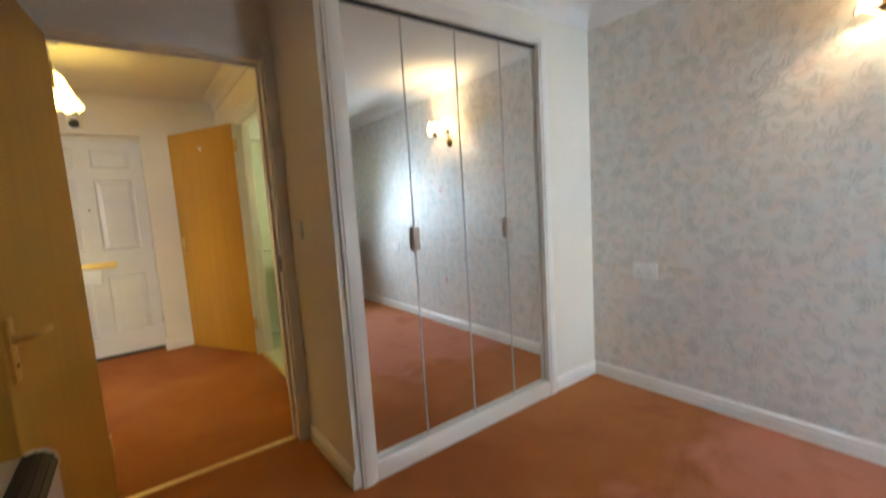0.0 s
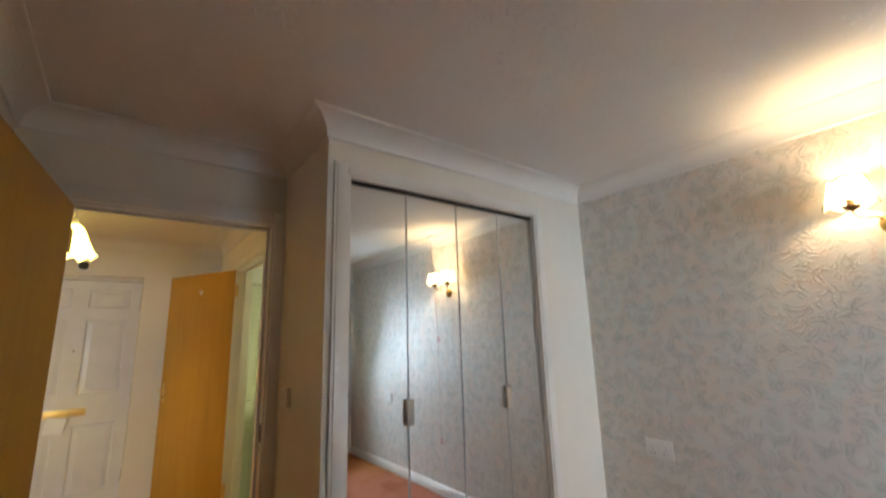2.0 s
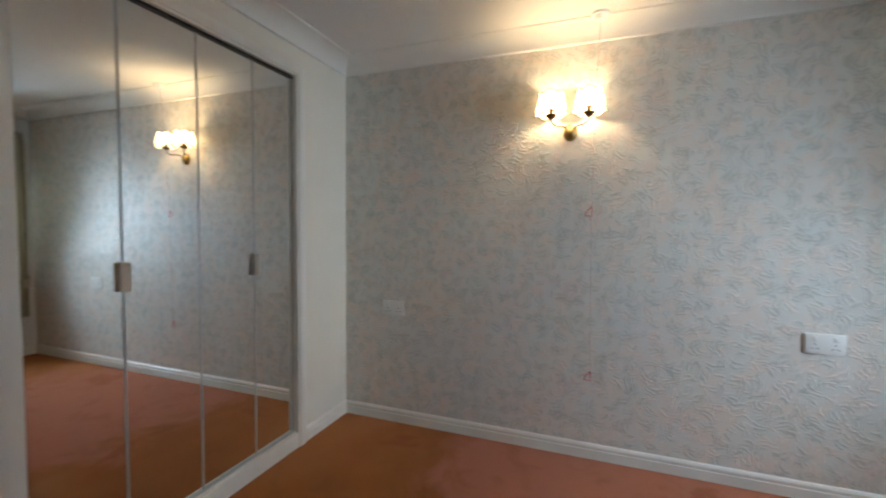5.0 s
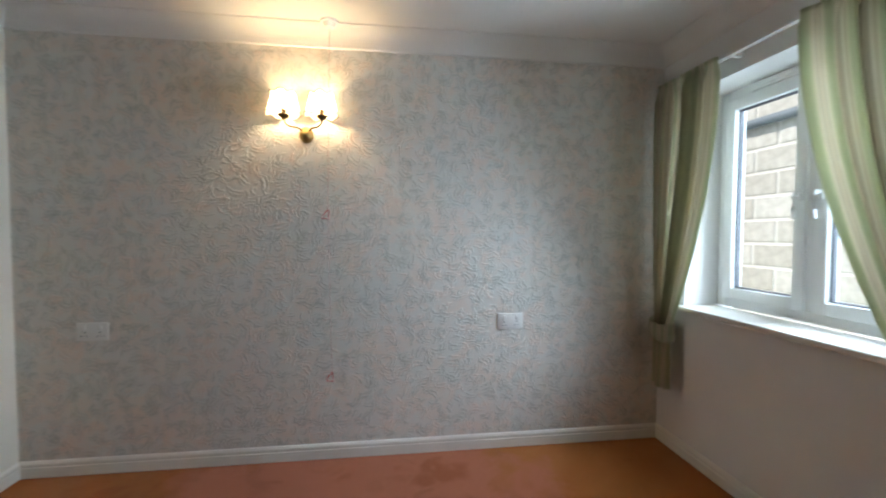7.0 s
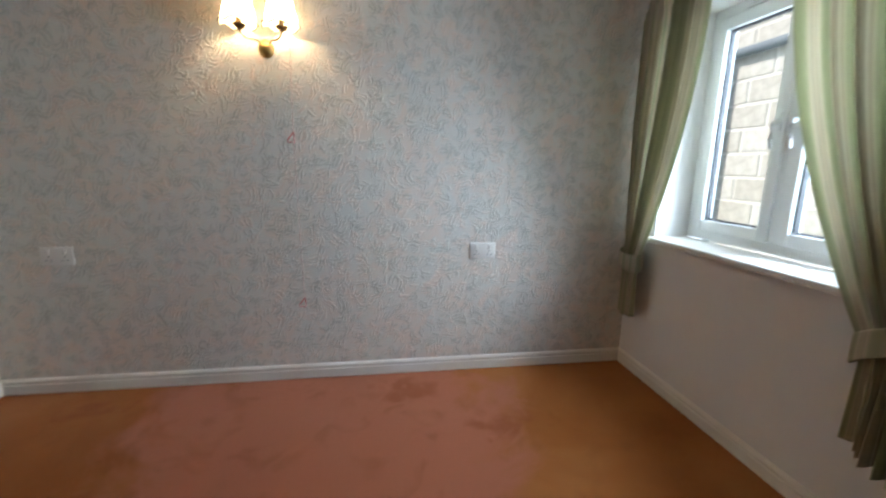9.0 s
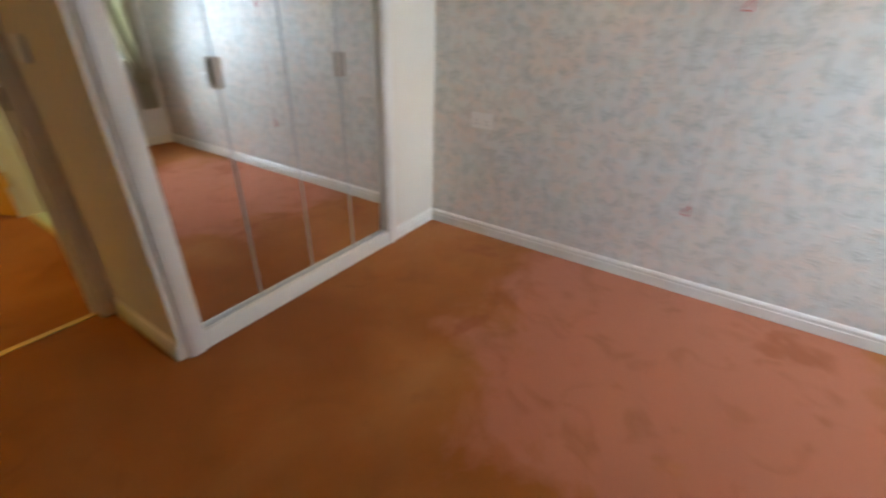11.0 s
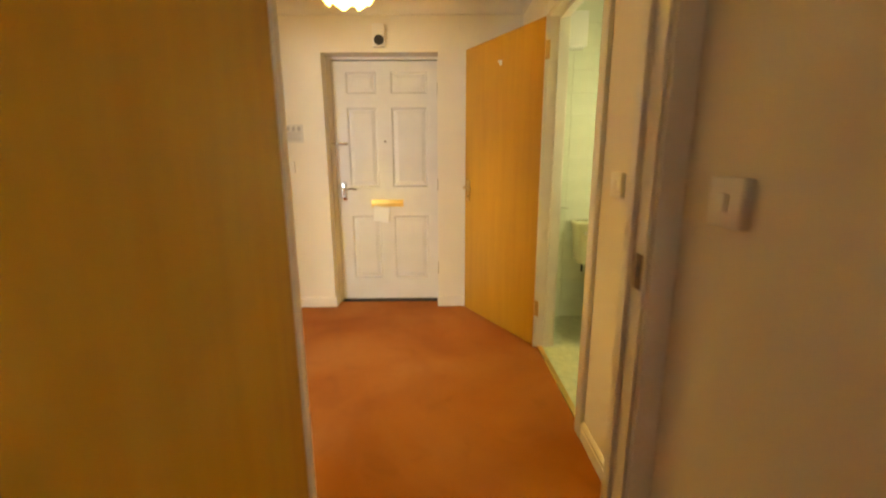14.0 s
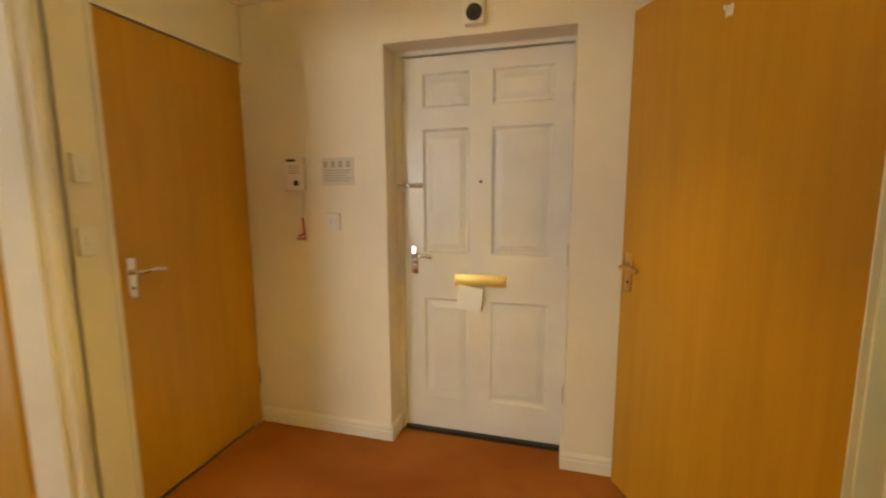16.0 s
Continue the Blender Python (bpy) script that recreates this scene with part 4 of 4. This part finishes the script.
# ---- pull cord with its ceiling switch ----
pc = thing("pull_cord", pose(2.205, -0.062, 0), "white ceiling pull switch with a thin cord and red pulls", "pull cord")
part("ceiling_switch", tube(tube(B(), (0, 0, CEIL - 0.012), (0, 0, CEIL), 0.045, n=32), (0, 0, CEIL - 0.034), (0, 0, CEIL - 0.010), 0.022, 0.034, n=32), M_UPVC, pc)
part("cord", bent(B(), [(0, 0, CEIL - 0.03), (0.012, 0.004, 2.1), (0.03, 0.012, 1.75), (0.045, 0.02, 1.36), (0.052, 0.014, 1.0), (0.062, 0.006, 0.46)], 0.0013, 6), M_CORD, pc, "thin faded pink cord")
for x, y, z in ((0.045, 0.02, 1.345), (0.062, 0.006, 0.467)):
    part("pull_triangle", bent(B(), [(x, y, z + 0.03), (x - 0.003, y + 0.028, z - 0.006), (x - 0.003, y + 0.03, z - 0.016), (x - 0.003, y - 0.006, z - 0.02), (x, y - 0.002, z + 0.028)], 0.003, 6), M_RED, pc, "red plastic pull triangle")


# ---- sockets and switches: built flat against x = 0, facing -x ----
def socket_outlet(m, w, h, gangs, label, name="wall_socket", category="socket"):
    ob = thing(name, m, label, category, "wall plates")
    part("plate", box(B(), -0.010, 0.0, -w / 2, w / 2, -h / 2, h / 2, 0.002), M_PLATE, ob)
    for g in range(gangs):
        cy = (g - (gangs - 1) / 2) * w * 0.5
        part("rocker", box(B(), -0.0145, -0.009, cy - 0.008, cy + 0.008, h * 0.12, h * 0.38, 0.0015), M_PLATE, ob)
        for dy, dz, ww, hh in ((0, -0.002, 0.004, 0.008), (-0.011, -0.022, 0.007, 0.004), (0.011, -0.022, 0.007, 0.004)):
            part("pin_slot", boxes([(-0.0106, -0.0096, cy + dy - ww / 2, cy + dy + ww / 2, dz - hh / 2, dz + hh / 2)]), M_DARK, ob, smooth=False)
    return ob


def light_switch(m, w, h, rockers, label, name="light_switch"):
    ob = thing(name, m, label, "switch", "wall plates")
    part("plate", box(B(), -0.018, 0.0, -w / 2, w / 2, -h / 2, h / 2, 0.003), M_PLATE, ob)
    for g in range(rockers):
        cy = (g - (rockers - 1) / 2) * 0.026
        part("rocker", box(B(), -0.0225, -0.017, cy - 0.009, cy + 0.009, -0.016, 0.016, 0.002), M_PLATE, ob)
    return ob


socket_outlet(pose(2.31, -1.062, 0.742), 0.152, 0.092, 2, "cream double wall socket on the wallpaper")
socket_outlet(pose(2.31, 1.140, 0.742), 0.148, 0.092, 2, "cream double wall socket beside the wardrobe corner")
light_switch(pose(0.525, 1.915, 1.135), 0.086, 0.086, 1, "cream single light switch by the wardrobe")
light_switch(pose(HX, 2.652, 1.12), 0.086, 0.086, 1, "cream single light switch beside the bathroom")
fs = light_switch(pose(HX, 2.383, 1.124), 0.122, 0.094, 1, "cream switch with a red indicator", "heater_switch")
part("indicator", box(B(), -0.0205, -0.017, -0.014, 0.014, 0.024, 0.034, 0.001), M_RED, fs, "red indicator strip")
light_switch(pose(CX, 3.708, 1.386, 0, 0, 180), 0.06, 0.10, 1, "white narrow thermostat control", "thermostat")
light_switch(pose(CX, 3.70, 1.132, 0, 0, 180), 0.06, 0.10, 1, "white narrow light switch beside the cupboard")
light_switch(pose(-1.145, NY, 1.153, 0, 0, 90), 0.082, 0.086, 2, "white double light switch beside the front door")

# ---- entry phone, notice, alarm ----
ic = thing("alarm_intercom", pose(-1.345, NY, 1.397), "white call point with a red pull cord", "intercom")
part("body", box(B(), -0.052, 0.052, -0.032, 0, -0.085, 0.085, 0.006), M_PLATE, ic)
part("label_strip", boxes([(-0.042, 0.012, -0.0335, -0.031, 0.060, 0.072)]), M_DARK, ic, smooth=False)
part("button", tube(B(), (0.012, -0.030, -0.048), (0.012, -0.038, -0.048), 0.014), M_DARK, ic, "dark round button")
part("speaker_slots", boxes([(-0.03, 0.03, -0.0332, -0.031, z, z + 0.004) for z in (0.0, 0.012, 0.024, 0.036)]), M_GREY_PRINT, ic, smooth=False)
part("cord", bent(B(), [(0.024, -0.02, -0.08), (0.024, -0.018, -0.15), (0.026, -0.014, -0.235)], 0.002, 6), M_PLATE, ic)
part("pull_handle", bent(B(), [(0.026, -0.014, -0.225), (0.036, -0.016, -0.30), (0.040, -0.016, -0.335), (-0.004, -0.016, -0.338), (0.004, -0.016, -0.318), (0.03, -0.016, -0.31)], 0.005, 8), M_RED, ic, "red pull handle")
no = thing("notice", pose(-1.112, NY, 1.405), "white printed instruction notice on the wall", "notice")
part("card", box(B(), -0.089, 0.089, -0.004, 0, -0.068, 0.068, 0.001, 1), M_CARD, no)
bm = B()
for k in range(4):
    box(bm, -0.078 + k * 0.042, -0.078 + k * 0.042 + 0.022, -0.0052, -0.0035, 0.020, 0.052)
for k in range(5):
    box(bm, -0.078, 0.076 - 0.012 * (k % 3), -0.0052, -0.0035, 0.004 - k * 0.013, 0.009 - k * 0.013)
part("print", bm, M_GREY_PRINT, no, smooth=False)
al = thing("door_sensor", pose(-0.415, NY, 2.09), "white sounder box with round dark lens above the front door", "sensor")
part("body", box(B(), -0.044, 0.044, -0.045, 0, -0.075, 0.082, 0.005), M_PLATE, al)
part("lens", tube(tube(B(), (0.002, -0.044, -0.03), (0.002, -0.056, -0.03), 0.036, 0.032, 28), (0.002, -0.05, -0.03), (0.002, -0.062, -0.03), 0.022, 0.014, 28), M_DARK, al, "round dark lens")

# ---- coat hook on the bathroom door ----
hx, hy = BATH_A[0] + (BATH_B[0] - BATH_A[0]) * 0.49, BATH_A[1] + (BATH_B[1] - BATH_A[1]) * 0.49
hk = thing("coat_hook", pose(hx, hy, 1.82, 0, 0, heading(BATH_A, BATH_B)), "small white plastic coat hook on the door", "hook")
part("plate", box(B(), -0.012, 0.012, 0.02, 0.025, -0.014, 0.018, 0.002), M_UPVC, hk)
part("peg", bent(B(), [(0, 0.024, 0.004), (0, 0.034, 0.0), (0, 0.040, 0.006), (0, 0.041, 0.014)], 0.004, 8), M_UPVC, hk)

# ---- hall pendant ----
pd = thing("pendant_lamp", pose(-0.413, 3.402, 0), "lit pendant with a scalloped frosted glass shade", "pendant lamp")
part("ceiling_rose", tube(B(), (0, 0, CEIL - 0.03), (0, 0, CEIL), 0.03, 0.048, 28), M_UPVC, pd)
part("flex", tube(B(), (0, 0, 2.20), (0, 0, CEIL - 0.02), 0.0035, n=8), M_UPVC, pd)
part("lamp_holder", tube(B(), (0, 0, 2.12), (0, 0, 2.21), 0.022, 0.018, 20), M_UPVC, pd)
rings = []
n = 96
for r, z, f in ((0.034, 2.165, 0), (0.052, 2.155, 0), (0.070, 2.125, 0.02), (0.090, 2.075, 0.05), (0.112, 2.02, 0.10), (0.132, 1.978, 0.14), (0.150, 1.955, 0.17)):
    rings.append([((0.80 * r * (1 + f * math.cos(8 * 2 * math.pi * k / n) * 0.7)) * math.cos(2 * math.pi * k / n), (0.80 * r * (1 + f * math.cos(8 * 2 * math.pi * k / n) * 0.7)) * math.sin(2 * math.pi * k / n), z + (0.10 * f) * math.cos(8 * 2 * math.pi * k / n)) for k in range(n)])
sh = part("shade", loft(B(), rings, False), M_GLASS_SHADE, pd, "scalloped frosted glass shade")
so = sh.modifiers.new("thickness", "SOLIDIFY")
so.thickness = 0.003

# ---- strips at the thresholds ----
setting("trim_threshold_bedroom", box(B(), -0.33, 0.463, 2.115, 2.145, 0.0, 0.006, 0.002), M_BRASS, "brass carpet threshold strip")
setting("trim_threshold_bathroom", box(B(), 0.655, 0.685, BY0, BY1, 0.0, 0.008, 0.002), M_BRASS, "brass bathroom threshold strip")

# ---- bathroom ----
wc = thing("toilet", pose(1.232, 4.264, 0) @ Matrix.Diagonal((1, 1, 0.925, 1)), "cream close-coupled toilet with the lid down", "toilet")
part("cistern", loft(B(), [oval(0, -0.095, 0.205, 0.075, 0.50, 40, 6), oval(0, -0.095, 0.22, 0.085, 0.53, 40, 7), oval(0, -0.095, 0.235, 0.093, 0.79, 40, 8)]), M_CERAMIC, wc)
part("cistern_lid", loft(B(), [oval(0, -0.097, 0.243, 0.097, 0.79, 40, 8), oval(0, -0.097, 0.247, 0.10, 0.80, 40, 8), oval(0, -0.097, 0.245, 0.098, 0.822, 40, 8), oval(0, -0.097, 0.235, 0.09, 0.83, 40, 8)]), M_CERAMIC, wc)
part("flush_lever", bent(tube(B(), (-0.185, -0.185, 0.75), (-0.185, -0.20, 0.75), 0.014), [(-0.185, -0.2, 0.75), (-0.165, -0.21, 0.748), (-0.125, -0.21, 0.74)], 0.006, 8), M_CHROME, wc, "chrome flush lever")
part("pan", loft(B(), [oval(0, -0.36, 0.11, 0.20, 0.0, 36, 2.6), oval(0, -0.36, 0.10, 0.19, 0.10, 36, 2.5), oval(0, -0.37, 0.105, 0.20, 0.20, 36, 2.3), oval(0, -0.40, 0.15, 0.24, 0.30, 36, 2.2), oval(0, -0.42, 0.178, 0.255, 0.38, 36, 2.2), oval(0, -0.42, 0.18, 0.258, 0.40, 36, 2.2)]), M_CERAMIC, wc)
part("pan_shelf", box(B(), -0.11, 0.11, -0.24, -0.01, 0.30, 0.402, 0.015), M_CERAMIC, wc)
part("seat", loft(B(), [oval(0, -0.43, 0.185, 0.235, 0.402, 36, 2.2), oval(0, -0.43, 0.188, 0.238, 0.412, 36, 2.2), oval(0, -0.43, 0.184, 0.234, 0.42, 36, 2.2)]), M_CERAMIC, wc)
part("lid", loft(B(), [oval(0, -0.425, 0.184, 0.238, 0.423, 36, 2.2), oval(0, -0.425, 0.186, 0.24, 0.432, 36, 2.2), oval(0, -0.425, 0.175, 0.228, 0.44, 36, 2.2)]), M_CERAMIC, wc)
for s in (-1, 1):
    part("lid_hinge", tube(B(), (s * 0.055, -0.21, 0.415), (s * 0.095, -0.21, 0.415), 0.013), M_DARK, wc, "dark hinge cap")
part("overflow_pipe", bent(B(), [(-0.16, -0.08, 0.51), (-0.16, -0.08, 0.42)], 0.008, 8), M_DARK, wc)
hb = thing("extractor_box", pose(0.87, 4.264, 2.02), "white bathroom extractor box high on the tiles", "extractor fan")
part("body", box(B(), -0.115, 0.13, -0.12, 0, -0.09, 0.125, 0.008), M_UPVC, hb)
rh = thing("grab_rail", pose(1.72, 3.86, 0.86), "white fold-down grab rail on the bathroom wall", "grab rail")
part("rail", bent(B(), [(-0.01, 0.18, 0.07), (-0.07, 0.18, 0.07), (-0.09, 0.10, 0.06), (-0.09, -0.25, -0.03), (-0.09, -0.40, -0.06), (-0.07, -0.44, -0.06), (-0.01, -0.44, -0.06)], 0.016, 12), M_UPVC, rh)
for y, z in ((0.18, 0.07), (-0.44, -0.06)):
    part("rail_flange", tube(B(), (-0.012, y, z), (0, y, z), 0.035, n=20), M_GREY_PRINT, rh)
bl = thing("mirror_light", pose(1.72, 3.53, 1.63), "lit tube light on the bathroom wall", "wall light")
part("base", box(B(), -0.05, 0.0, -0.33, 0.33, -0.028, 0.028, 0.006), M_UPVC, bl)
sf = thing("bathroom_cabinet", pose(1.72, 3.75, 1.95), "white bathroom wall cabinet with a dark underside", "cabinet")
part("body", box(B(), -0.13, 0.0, -0.22, 0.22, -0.10, 0.22, 0.006), M_UPVC, sf)
part("underside", boxes([(-0.128, -0.002, -0.218, 0.218, -0.104, -0.1005)]), M_GREY_PRINT, sf, smooth=False)
rl = thing("toilet_roll_holder", pose(0.83, 4.264, 0.86), "chrome toilet roll holder on the tiles", "roll holder")
part("bracket", bent(tube(B(), (0, -0.008, 0.03), (0, 0, 0.03), 0.02), [(0, -0.005, 0.03), (0, -0.06, 0.03), (0, -0.07, 0.015), (0.04, -0.07, 0.0), (0.12, -0.07, 0.0)], 0.005, 8), M_CHROME, rl)
sp = thing("strike_plate", pose(0.463, 2.098, 0.962), "worn brass strike plate on the door lining", "strike plate")
part("plate", boxes([(-0.0025, 0.0, -0.014, 0.014, -0.04, 0.04)]), M_ANTIQUE, sp, smooth=False)
part("latch_hole", boxes([(-0.0035, -0.002, -0.007, 0.007, -0.012, 0.014)]), M_DARK, sp, smooth=False)

# tiles on the far bathroom wall
bm = box(B(), -0.0985, 0.0985, -0.006, 0, -0.0735, 0.0735, 0.0015, 1)
first = part("tile", bm, M_TILE, bpy.data.objects["wall_bathroom"], smooth=False)
first.location = (0.85, 4.27, 0.08)
tile_me = first.data
for i in range(5):
    for j in range(15):
        if i or j:
            o = new("tile", tile_me)
            o.parent = bpy.data.objects["wall_bathroom"]
            o.location = (0.85 + i * 0.2, 4.27, 0.08 + j * 0.15)

for i in range(7):
    for j in range(15):
        o = new("tile", tile_me)
        o.parent = bpy.data.objects["wall_bathroom"]
        o.location, o.rotation_euler = (1.72, 4.165 - i * 0.2, 0.08 + j * 0.15), (0, 0, radians(-90))

# ---- outside ----
setting("ground", boxes([(-60, 60, -80, -2.3, -0.25, -0.15)]), M_GRASS, "mown grass")
nb = thing("neighbour_wall", pose(0, -4.0, 0), "sunlit pale stone block wall outside the window", "wall", kind="structure")
part("mortar", boxes([(-3.0, 9.0, -0.3, -0.006, -0.3, 3.4)]), M_MORTAR, nb, smooth=False)
bm = box(B(), -0.235, 0.235, -0.02, 0.005, -0.103, 0.103, 0.006, 1)
first = part("block", bm, M_BLOCK, nb, smooth=False)
bme = first.data
for j in range(-1, 13):
    for i in range(-1, 15):
        o = first if (i, j) == (-1, -1) else new("block", bme)
        o.parent = nb
        o.location = (0.5 + i * 0.494 + (j % 2) * 0.247, 0, 0.125 + j * 0.231)
gt = thing("gutter", pose(0, -3.94, 0), "grey plastic gutter on the stone wall, with a pipe for a frame reflection", "gutter")
part("channel", tube(B(), (3.97, 0.0, 2.34), (-2.5, 0.0, 2.34), 0.045, n=16), M_PIPE, gt)
# added pipe that stands for the window frame's side mirrored in the glazing
part("reflection_pipe", tube(B(), (3.93, 0.0, -0.2), (3.93, 0.0, 2.34), 0.04, n=16), M_PIPE, gt)
